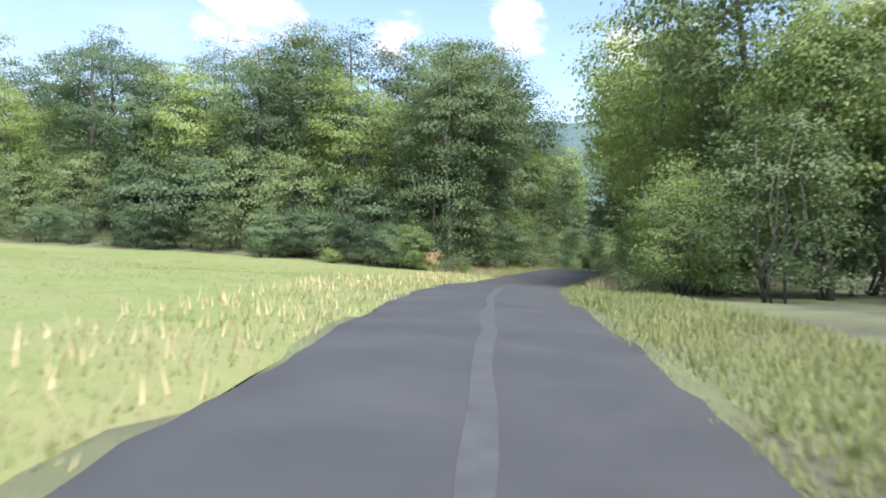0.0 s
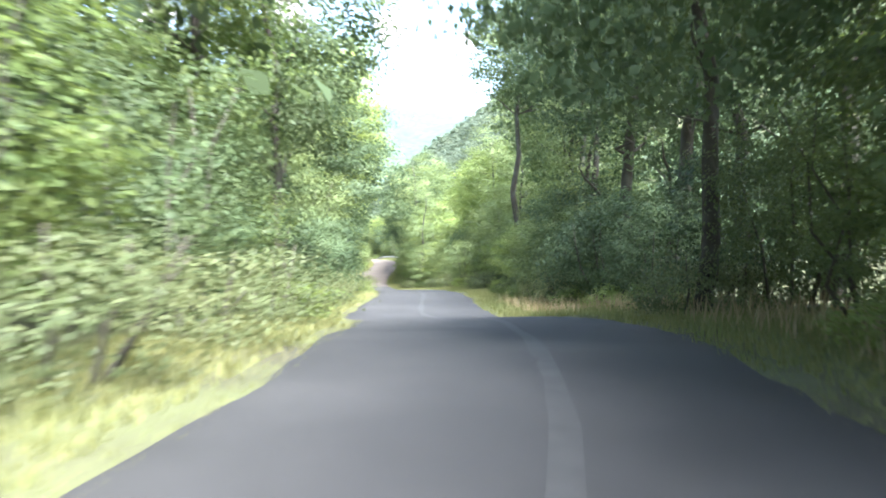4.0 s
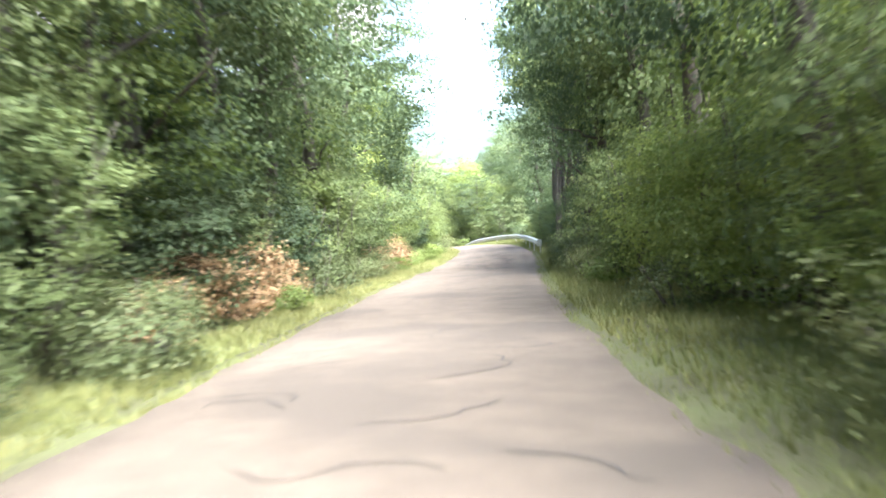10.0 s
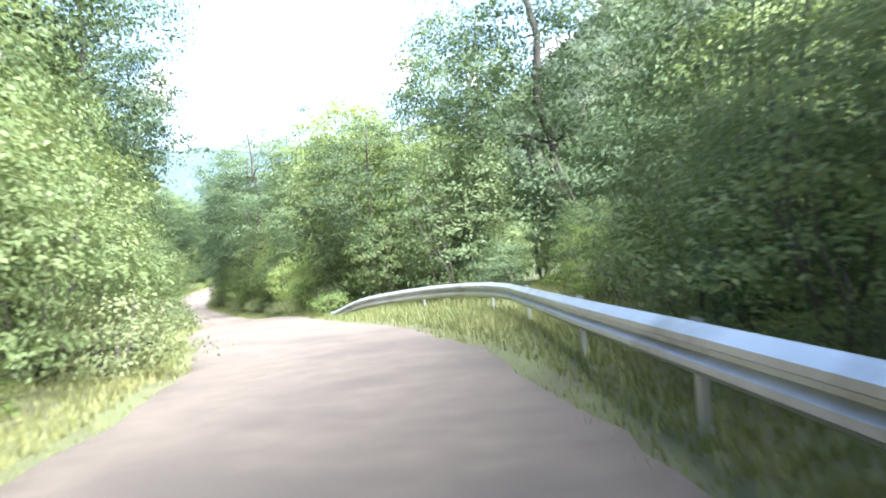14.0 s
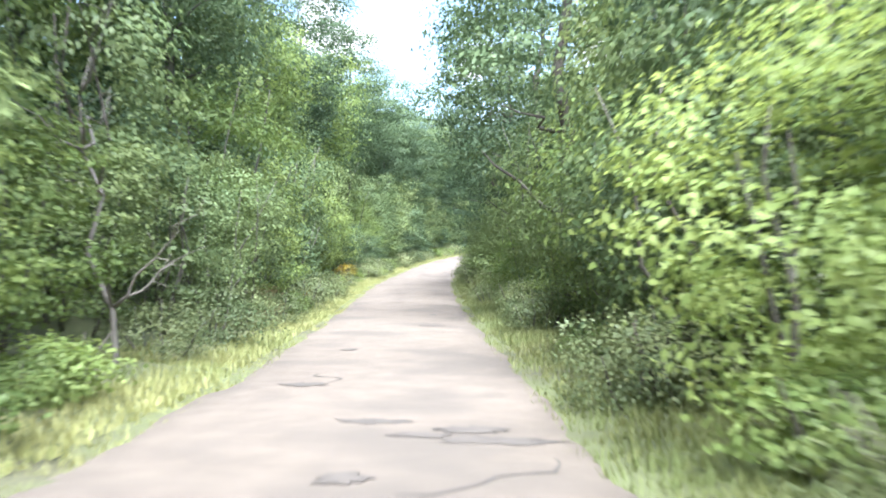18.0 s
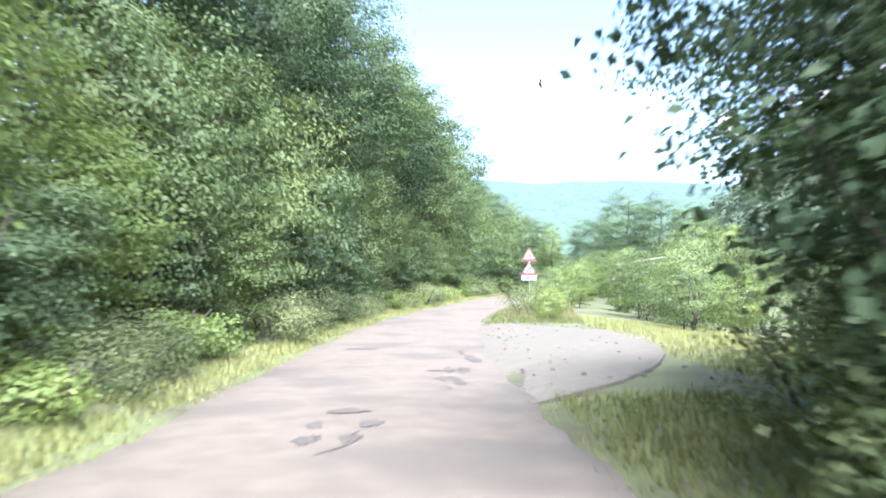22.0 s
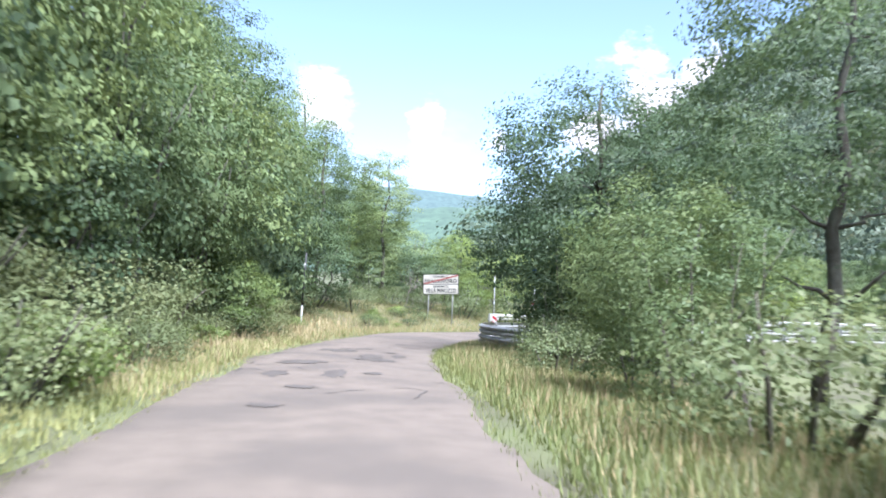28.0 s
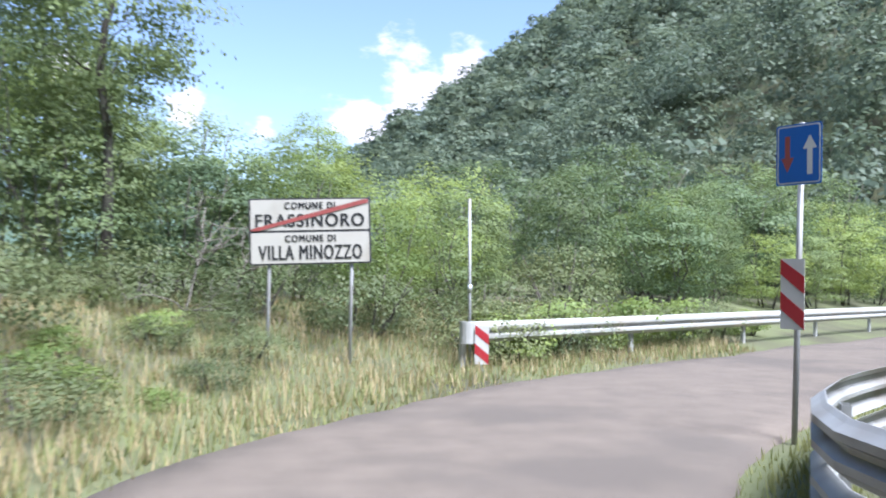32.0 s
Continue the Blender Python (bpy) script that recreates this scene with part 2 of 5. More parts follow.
# greens shifted bluer and greyer, haze over the valley put into the colour
LEAF_HILL = leaf_material("leaf_valley_side_hazed", (0.054, 0.080, 0.058), (0.108, 0.132, 0.082))
BARK = material("bark_grey_brown", (0.074, 0.062, 0.049), 0.9, vary=0.22, scale=6, bump=0.7, bump_scale=18, second=(0.105, 0.104, 0.078), second_scale=2.0, random_tint=0.25)
BARK_PALE = material("bark_pale", (0.34, 0.31, 0.26), 0.85, vary=0.2, scale=4, bump=0.5, bump_scale=14, second=(0.10, 0.09, 0.07), second_scale=5.0, second_at=0.6)
SOIL = material("soil_and_litter", (0.066, 0.062, 0.034), 0.95, vary=0.25, scale=1.5, bump=0.6, bump_scale=12, second=(0.098, 0.108, 0.044), second_scale=0.5, second_at=0.47)
ASPHALT_DARK = material("asphalt_dark", (0.037, 0.036, 0.035), 0.78, vary=0.12, scale=1.2, bump=0.35, bump_scale=120, second=(0.053, 0.051, 0.049), second_scale=0.5, second_at=0.58)
ASPHALT_PALE = material("asphalt_worn_pale", (0.128, 0.103, 0.080), 0.88, vary=0.16, scale=2.6, bump=0.5, bump_scale=110, second=(0.098, 0.080, 0.064), second_scale=0.55, second_at=0.56, soft_edge=0.07)
ASPHALT_LINE = material("asphalt_streak_pale", (0.050, 0.049, 0.047), 0.75, vary=0.2, scale=4)
TAR = material("tar_crack", (0.052, 0.046, 0.041), 0.8, vary=0.2, scale=9)
PATCH = material("asphalt_patch_rough", (0.080, 0.067, 0.056), 0.9, vary=0.25, scale=5, bump=0.8, bump_scale=40)
GRAVEL = material("gravel_pale", (0.118, 0.099, 0.079), 0.95, vary=0.2, scale=4, bump=0.8, bump_scale=30, second=(0.11, 0.10, 0.075), second_scale=0.9)
EARTH = material("bare_earth_rust", (0.30, 0.19, 0.11), 0.95, vary=0.25, scale=3, bump=0.8, bump_scale=14, second=(0.17, 0.13, 0.08), second_scale=1.5)
ZINC = material("galvanised_steel", (0.58, 0.59, 0.60), 0.42, 0.75, vary=0.10, scale=3, second=(0.36, 0.35, 0.33), second_scale=1.6, second_at=0.64)
ZINC_OLD = material("dull_old_zinc", (0.34, 0.34, 0.33), 0.6, 0.45, vary=0.14, scale=2.5, second=(0.22, 0.20, 0.17), second_scale=1.4, second_at=0.6)
ZINC_WHITE = material("weathered_white_steel", (0.37, 0.37, 0.34), 0.55, 0.1, vary=0.10, scale=2.5, second=(0.42, 0.36, 0.30), second_scale=1.8, second_at=0.66)
RUST = material("rusty_steel", (0.16, 0.10, 0.07), 0.85, 0.2, vary=0.25, scale=7, bump=0.4, bump_scale=40)
SIGN_WHITE = material("sign_white", (0.50, 0.49, 0.465), 0.5, vary=0.05, scale=3, second=(0.60, 0.58, 0.50), second_scale=2.5, second_at=0.66)
SIGN_CREAM = material("sign_aged_white", (0.39, 0.37, 0.315), 0.55, vary=0.07, scale=3, second=(0.30, 0.275, 0.22), second_scale=2.0, second_at=0.64)
SIGN_RED = material("sign_red", (0.34, 0.020, 0.028), 0.45, vary=0.08, scale=5)
SIGN_RED_OLD = material("sign_red_faded", (0.24, 0.055, 0.045), 0.55, vary=0.12, scale=6)
SIGN_BLACK = material("sign_black", (0.018, 0.018, 0.018), 0.5, vary=0.1, scale=5)
SIGN_BLUE = material("sign_blue", (0.02, 0.10, 0.36), 0.4, vary=0.07, scale=4)
POST_BLACK = material("black_post", (0.03, 0.03, 0.03), 0.6, vary=0.15, scale=6)
CONCRETE = material("old_concrete", (0.34, 0.32, 0.28), 0.9, vary=0.15, scale=3, bump=0.5, bump_scale=30, second=(0.18, 0.17, 0.13), second_scale=1.5)
WOOD_PALE = material("weathered_pale_wood", (0.26, 0.22, 0.165), 0.8, vary=0.15, scale=8, bump=0.3, bump_scale=50)
FAR_HILL = distant_material("distant_woods_haze_glow", (0.055, 0.085, 0.045), (0.25, 0.42, 0.55), 0.06)
FAR_HILL2 = distant_material("farthest_woods_haze_glow", (0.05, 0.075, 0.055), (0.30, 0.47, 0.66), 0.09)

# ---------------------------------------------------------------- the road's line
ROAD = [(10.7, -90.0, 5.94), (8.4, -78.2, 5.44), (6.0, -66.5, 4.94), (3.7, -54.2, 4.47), (1.6, -42.4, 3.66), (0.5, -30.4, 2.65),
        (0.75, -18.5, 2.02), (1.5, -11.5, 1.72), (1.5, -5.0, 0.95), (0.6, 1.5, -0.12), (0.35, 8.0, -0.82), (0.3, 18.0, -1.77), (-0.6, 30.0, -3.15), (-2.2, 41.9, -4.75),
        (-4.2, 53.7, -6.26), (-5.8, 66.1, -7.44), (-6.6, 78.1, -8.24), (-6.7, 90.1, -8.87), (-6.5, 102.1, -9.49), (-6.6, 114.1, -9.98),
        (-7.9, 126.5, -10.51), (-11.7, 138.0, -11.29), (-14.8, 149.4, -12.25), (-18.7, 160.5, -13.42), (-23.3, 171.6, -14.22)]
ROAD += [(-28.1, 183.2, -14.79), (-32.5, 194.4, -15.24), (-36.4, 205.7, -15.66), (-40.0, 217.2, -15.92), (-42.6, 229.0, -16.0),
         (-44.2, 241.4, -16.08), (-45.2, 253.4, -16.12), (-46.0, 262.0, -16.25), (-46.7, 270.0, -16.52), (-46.6, 277.0, -16.82),
         (-45.5, 282.4, -16.95), (-42.2, 286.2, -17.0), (-36.8, 289.4, -17.0), (-30.0, 293.0, -17.0), (-12.0, 302.0, -17.0), (20.0, 318.0, -17.0)]
WIDTHS = [(0, 3.3), (60, 3.5), (85, 4.2), (100, 4.1), (135, 3.9), (160, 4.3), (200, 4.2), (225, 3.7), (270, 3.8), (300, 4.1), (340, 3.7), (370, 3.4), (385, 3.6), (480, 4.2)]


def spline(points, step=0.5):
    """Dense Catmull-Rom line through control points."""
    p = np.array(points, float)
    p = np.vstack([2 * p[0] - p[1], p, 2 * p[-1] - p[-2]])
    out = []
    for i in range(1, len(p) - 2):
        a, b, c, d = p[i - 1], p[i], p[i + 1], p[i + 2]
        n = max(2, int(np.linalg.norm(c - b) / step))
        for k in range(n):
            t = k / n
            out.append(0.5 * (2 * b + (c - a) * t + (2 * a - 5 * b + 4 * c - d) * t * t + (3 * b - a - 3 * c + d) * t ** 3))
    out.append(p[-2])
    return np.array(out)


LINE = spline(ROAD)
for _ in range(3):                                   # even out the gradient
    LINE[1:-1, 2] = (LINE[:-2, 2] + LINE[1:-1, 2] * 2 + LINE[2:, 2]) / 4
LINE_S = np.r_[0, np.cumsum(np.linalg.norm(np.diff(LINE[:, :2], axis=0), axis=1))]
LINE_T = np.gradient(LINE[:, :2], axis=0)
LINE_T /= np.linalg.norm(LINE_T, axis=1)[:, None]
LINE_N = np.stack([LINE_T[:, 1], -LINE_T[:, 0]], 1)   # to the right
HALF = np.interp(LINE_S, [w[0] for w in WIDTHS], [w[1] / 2 for w in WIDTHS])


def along(s):
    """Centre, right-hand normal, tangent and half width at arc length s."""
    i = int(np.clip(np.searchsorted(LINE_S, s), 1, len(LINE_S) - 1))
    f = (s - LINE_S[i - 1]) / (LINE_S[i] - LINE_S[i - 1])
    return LINE[i - 1] + f * (LINE[i] - LINE[i - 1]), LINE_N[i], LINE_T[i], HALF[i]


def s_at_y(y):
    return float(np.interp(y, LINE[:, 1], LINE_S))


def to_road(x, y):
    """Arc length, side offset, road height and half width for arrays of places."""
    x, y = np.atleast_1d(np.asarray(x, float)), np.atleast_1d(np.asarray(y, float))
    s, o, z, h = (np.empty(len(x)) for _ in range(4))
    for k in range(0, len(x), 4000):
        xx, yy = x[k:k + 4000], y[k:k + 4000]
        i = ((xx[:, None] - LINE[None, :, 0]) ** 2 + (yy[:, None] - LINE[None, :, 1]) ** 2).argmin(1)
        dx, dy = xx - LINE[i, 0], yy - LINE[i, 1]
        s[k:k + 4000] = LINE_S[i] + dx * LINE_T[i, 0] + dy * LINE_T[i, 1]
        side = dx * LINE_N[i, 0] + dy * LINE_N[i, 1]
        o[k:k + 4000] = np.sign(side) * np.hypot(dx, dy)
        z[k:k + 4000], h[k:k + 4000] = LINE[i, 2], HALF[i]
    return s, o, z, h


def smooth(a, b, v):
    t = np.clip((v - a) / (b - a), 0, 1)
    return t * t * (3 - 2 * t)


HILL_C = (-46.0, 279.0)


def wave(x, y):
    return np.sin(x * 0.31 + 1.7 * np.sin(y * 0.13)) * 0.5 + np.sin(y * 0.37 + x * 0.11) * 0.5


def ground_height(x, y):
    """The lie of the land: road bed, verges, bank on one side, falling ground and the wooded valley side on the other."""
    x, y = np.atleast_1d(np.asarray(x, float)), np.atleast_1d(np.asarray(y, float))
    s, o, z, h = to_road(x, y)
    e = np.abs(o) - h
    bed = np.where(e < 0.25, -0.07, 0.0)
    verge = 0.05 * smooth(0.2, 1.2, e)
    # one side: the meadow, then a bank
    bank = smooth(-27, -16, y)
    steep = 0.30 + 0.22 * smooth(150, 215, y) - 0.30 * smooth(262, 276, y)
    left = bank * steep * np.clip(e - 1.5, 0, 9) * (0.3 + 0.7 * smooth(-5, 12, y)) + bank * 0.22 * np.clip(e - 10.5, 0, 60) * (1 - smooth(270, 300, y)) * smooth(0, 30, y)
    left = left - smooth(286, 300, y) * 2.0 * smooth(4, 14, e)
    # other side: nearly level wood, then the river's edge
    fall = smooth(190, 240, y)
    right = (1 - fall) * 0.04 * np.clip(e - 1.5, 0, 30) - fall * 0.16 * np.clip(e - 4.0, 0, 22) + 0.12 * np.clip(e - 30, 0, 40) * (1 - fall)
    g = z + bed + verge + np.where(o < 0, left, right) + 0.10 * wave(x, y) * smooth(1.2, 4, e)
    # valley side
    r = np.hypot(x - HILL_C[0], y - HILL_C[1])
    reach = np.minimum(1.0, 262 / np.maximum(r, 1))
    hx, hy = HILL_C[0] + (x - HILL_C[0]) * reach, HILL_C[1] + (y - HILL_C[1]) * reach
    hill = 0.8 * hx + 0.121 * hy - 43.3 - 0.05 * np.maximum(r - 262, 0) + 1.8 * wave(x * 0.3, y * 0.3)
    hill = np.where(x > -46, hill - 45 * (1 - smooth(130, 235, y)), -99)
    g = np.maximum(g, np.minimum(hill, 130))
    far = np.hypot(x + 20, y - 100)
    return g * (1 - smooth(500, 900, far)) + smooth(500, 900, far) * -15


# ---------------------------------------------------------------- mesh helpers
def part(name, bm, mat, parent=None, label=""):
    """Link a bmesh, or a finished mesh, as one object under a thing or a part."""
    if isinstance(bm, bmesh.types.BMesh):
        me = bpy.data.meshes.new(name)
        bm.to_mesh(me)
        bm.free()
    else:
        me = bm
    if mat and not me.materials:
        me.materials.append(mat)
    ob = new(name, me)
    if parent:
        ob.parent = parent
    if label:
        tagged(ob, label)
    return ob


def mesh_of(name, verts, faces, tone=None):
    me = bpy.data.meshes.new(name)
    me.from_pydata([tuple(v) for v in verts], [], faces)
    return me


def quads(name, corners, tone):
    """Mesh of separate four-cornered pieces from an n x 4 x 3 array, with a tone for each."""
    n = len(corners)
    me = bpy.data.meshes.new(name)
    me.vertices.add(4 * n)
    me.vertices.foreach_set("co", np.ascontiguousarray(corners, np.float32).ravel())
    me.loops.add(4 * n)
    me.loops.foreach_set("vertex_index", np.arange(4 * n, dtype=np.int32))
    me.polygons.add(n)
    me.polygons.foreach_set("loop_start", np.arange(0, 4 * n, 4, dtype=np.int32))
    at = me.attributes.new("tone", "FLOAT", "FACE")
    at.data.foreach_set("value", np.asarray(tone, np.float32))
    me.update(calc_edges=True)
    return me


def tris(name, corners, tone):
    n = len(corners)
    me = bpy.data.meshes.new(name)
    me.vertices.add(3 * n)
    me.vertices.foreach_set("co", np.ascontiguousarray(corners, np.float32).ravel())
    me.loops.add(3 * n)
    me.loops.foreach_set("vertex_index", np.arange(3 * n, dtype=np.int32))
    me.polygons.add(n)
    me.polygons.foreach_set("loop_start", np.arange(0, 3 * n, 3, dtype=np.int32))
    at = me.attributes.new("tone", "FLOAT", "FACE")
    at.data.foreach_set("value", np.asarray(tone, np.float32))
    me.update(calc_edges=True)
    return me


def unit(v):
    return v / np.maximum(np.linalg.norm(v, axis=-1, keepdims=True), 1e-9)


def leaves(rg, centre, facing, size, slim=0.55):
    """Corners of pointed, slightly folded leaves: centre and facing n x 3, size n."""
    n = len(centre)
    f = unit(facing)
    side = unit(np.cross(f, unit(rg.normal(size=(n, 3)) + [0, 0, 0.01])))
    tip = np.cross(side, f)
    sz = size[:, None]
    a = centre - tip * sz * 0.5
    c = centre + tip * sz * 0.5 - f * sz * 0.10
    b = centre + side * sz * slim * 0.5 + f * sz * 0.10 - tip * sz * 0.06
    d = centre - side * sz * slim * 0.5 + f * sz * 0.10 - tip * sz * 0.06
    return np.stack([a, b, c, d], 1)


def tube_rings(points, radii, sides=7):
    """Vertices and faces of a tapering tube along points."""
    pts, verts, faces = np.array(points, float), [], []
    for i, p in enumerate(pts):
        t = pts[min(i + 1, len(pts) - 1)] - pts[max(i - 1, 0)]
        t /= np.linalg.norm(t)
        u = np.cross(t, [0.31, 0.95, 0.02])
        u /= np.linalg.norm(u)
        v = np.cross(t, u)
        for k in range(sides):
            a = 2 * math.pi * k / sides
            verts.append(p + radii[i] * (math.cos(a) * u + math.sin(a) * v))
    for i in range(len(pts) - 1):
        for k in range(sides):
            faces.append((i * sides + k, i * sides + (k + 1) % sides, (i + 1) * sides + (k + 1) % sides, (i + 1) * sides + k))
    faces.append(tuple(range(sides))[::-1])
    faces.append(tuple(range((len(pts) - 1) * sides, len(pts) * sides)))
    return verts, faces


def tubes(name, runs, sides=7):
    verts, faces = [], []
    for points, radii in runs:
        v, f = tube_rings(points, radii, sides)
        faces += [tuple(i + len(verts) for i in q) for q in f]
        verts += v
    me = mesh_of(name, verts, faces)
    me.polygons.foreach_set("use_smooth", [len(p.vertices) == 4 for p in me.polygons])
    return me


def box_bm(sx, sy, sz, centre=(0, 0, 0), bevel=0.0):
    bm = bmesh.new()
    bmesh.ops.create_cube(bm, size=1)
    bmesh.ops.scale(bm, vec=(sx, sy, sz), verts=bm.verts)
    bmesh.ops.translate(bm, vec=centre, verts=bm.verts)
    if bevel:
        bmesh.ops.bevel(bm, geom=list(bm.edges), offset=bevel, segments=1, affect="EDGES")
    return bm


def plate(outline, thick):
    """A flat plate in the x-z plane, its face towards -y at y = 0."""
    bm = bmesh.new()
    face = bm.faces.new([bm.verts.new((x, 0, z)) for x, z in outline])
    r = bmesh.ops.extrude_face_region(bm, geom=[face])
    bmesh.ops.translate(bm, vec=(0, thick, 0), verts=[v for v in r["geom"] if isinstance(v, bmesh.types.BMVert)])
    bmesh.ops.recalc_face_normals(bm, faces=bm.faces)
    return bm


def empty(name, x, y, z, label, category, group="", turn=0.0, scale=1.0):
    ob = new(name)
    ob.matrix_basis = Matrix.Translation((x, y, z)) @ Matrix.Rotation(turn, 4, "Z") @ Matrix.Diagonal((scale, scale, scale, 1))
    return tagged(ob, label, category, group)

# ---------------------------------------------------------------- ground, road
def build_ground():
    xs = np.r_[-3500, -2200, -1400, -900, -600, -420, -300, -220, -170, -135, -110, np.arange(-95, 60, 1.25), 66, 74, 84, 96, 110, 126, 145, 168, 195, 225, 260, 300, 350, 420, 600, 900, 1400, 2200, 3500]
    ys = np.r_[-3500, -2200, -1400, -800, -500, -330, -230, -170, -135, -115, np.arange(-100, 330, 1.25), 336, 345, 357, 372, 390, 410, 435, 465, 500, 540, 600, 700, 900, 1400, 2200, 3500]
    gx, gy = np.meshgrid(xs, ys)
    z = ground_height(gx.ravel(), gy.ravel())
    v = np.stack([gx.ravel(), gy.ravel(), z], 1)
    nx, ny = len(xs), len(ys)
    i = (np.arange(ny - 1)[:, None] * nx + np.arange(nx - 1)[None, :]).ravel()
    me = bpy.data.meshes.new("ground")
    me.from_pydata(v.tolist(), [], np.stack([i, i + 1, i + nx + 1, i + nx], 1).tolist())
    me.polygons.foreach_set("use_smooth", np.ones(len(me.polygons), bool))
    ob = part("ground", me, SOIL)
    tagged(ob, "uneven wooded ground with soil, litter and grass", "ground", kind="structure")


def road_strip(name, s0, s1, mat, label, edge_noise=0.12):
    """A cambered carriageway with ragged edges and a skirt."""
    rg = np.random.default_rng(5)
    verts, faces = [], []
    n = int((s1 - s0) / 0.5)
    cols = 11
    for i in range(n + 1):
        s = s0 + (s1 - s0) * i / n
        c, nrm, t, h = along(s)
        for k in range(cols):
            f = -1 + 2 * k / (cols - 1)
            o = f * h
            if k in (0, cols - 1):
                o += f * (edge_noise * math.sin(s * 1.3 + 3 * f) * 0.5 + rg.uniform(-0.5, 0.5) * edge_noise)
            z = c[2] + 0.03 * (1 - f * f) + 0.012 * math.sin(s * 0.9 + f * 2.0)
            verts.append((c[0] + nrm[0] * o, c[1] + nrm[1] * o, z))
        for f in (-1, 1):
            o = f * (h + edge_noise)
            verts.append((c[0] + nrm[0] * o, c[1] + nrm[1] * o, c[2] - 0.10))
    w = cols + 2
    for i in range(n):
        a, b = i * w, (i + 1) * w
        for k in range(cols - 1):
            faces.append((a + k, a + k + 1, b + k + 1, b + k))
        faces.append((a + cols, a, b, b + cols))
        faces.append((a + cols - 1, a + cols + 1, b + cols + 1, b + cols - 1))
    me = mesh_of(name, verts, faces)
    me.polygons.foreach_set("use_smooth", np.ones(len(me.polygons), bool))
    return tagged(part(name, me, mat), label, "road", kind="structure")


def ribbon(name, pts, widths, mat, parent, lift=0.006, label=""):
    """A thin flat strip on the road through (s, offset) points."""
    verts, faces = [], []
    for i, (s, o) in enumerate(pts):
        c, nrm, t, h = along(s)
        f = o / h
        z = c[2] + 0.03 * (1 - f * f) + 0.012 * math.sin(s * 0.9 + f * 2.0) + lift
        s2, o2 = pts[min(i + 1, len(pts) - 1)]
        s1, o1 = pts[max(i - 1, 0)]
        d = np.array([s2 - s1, o2 - o1], float)
        d /= np.linalg.norm(d)
        for q in (-1, 1):
            ds, do = -d[1] * q * widths[i] / 2, d[0] * q * widths[i] / 2
            p = c[:2] + nrm * (o + do) + t * ds
            verts.append((p[0], p[1], z))
    for i in range(len(pts) - 1):
        faces.append((2 * i, 2 * i + 1, 2 * i + 3, 2 * i + 2))
    return part(name, mesh_of(name, verts, faces), mat, parent, label)


def patch(name, s, o, ls, lo, mat, parent, rg, lift=0.005):
    """A ragged, broken-edged flat patch on the road."""
    n = 46
    r = 0.8 + 0.22 * rg.normal(size=n)
    r = np.clip((r + 0.6 * np.roll(r, 1)) / 1.6, 0.35, 1.2)
    verts = []
    for k in range(n + 1):
        a = 2 * math.pi * k / n
        q = r[k] if k < n else 0.0
        ss, oo = s + ls * q * math.cos(a), o + lo * q * math.sin(a)
        c, nrm, t, h = along(ss)
        f = oo / h
        p = c[:2] + nrm * oo
        verts.append((p[0], p[1], c[2] + 0.03 * (1 - f * f) + 0.012 * math.sin(ss * 0.9 + f * 2.0) + lift))
    return part(name, mesh_of(name, verts, [(k, (k + 1) % n, n) for k in range(n)]), mat, parent)


build_ground()
S_JOIN = s_at_y(64.7)
road_dark = road_strip("road_1", 0, S_JOIN, ASPHALT_DARK, "narrow lane of dark smooth asphalt")
road_pale = road_strip("road_2", S_JOIN, LINE_S[-1], ASPHALT_PALE, "narrow lane of worn pale cracked asphalt")


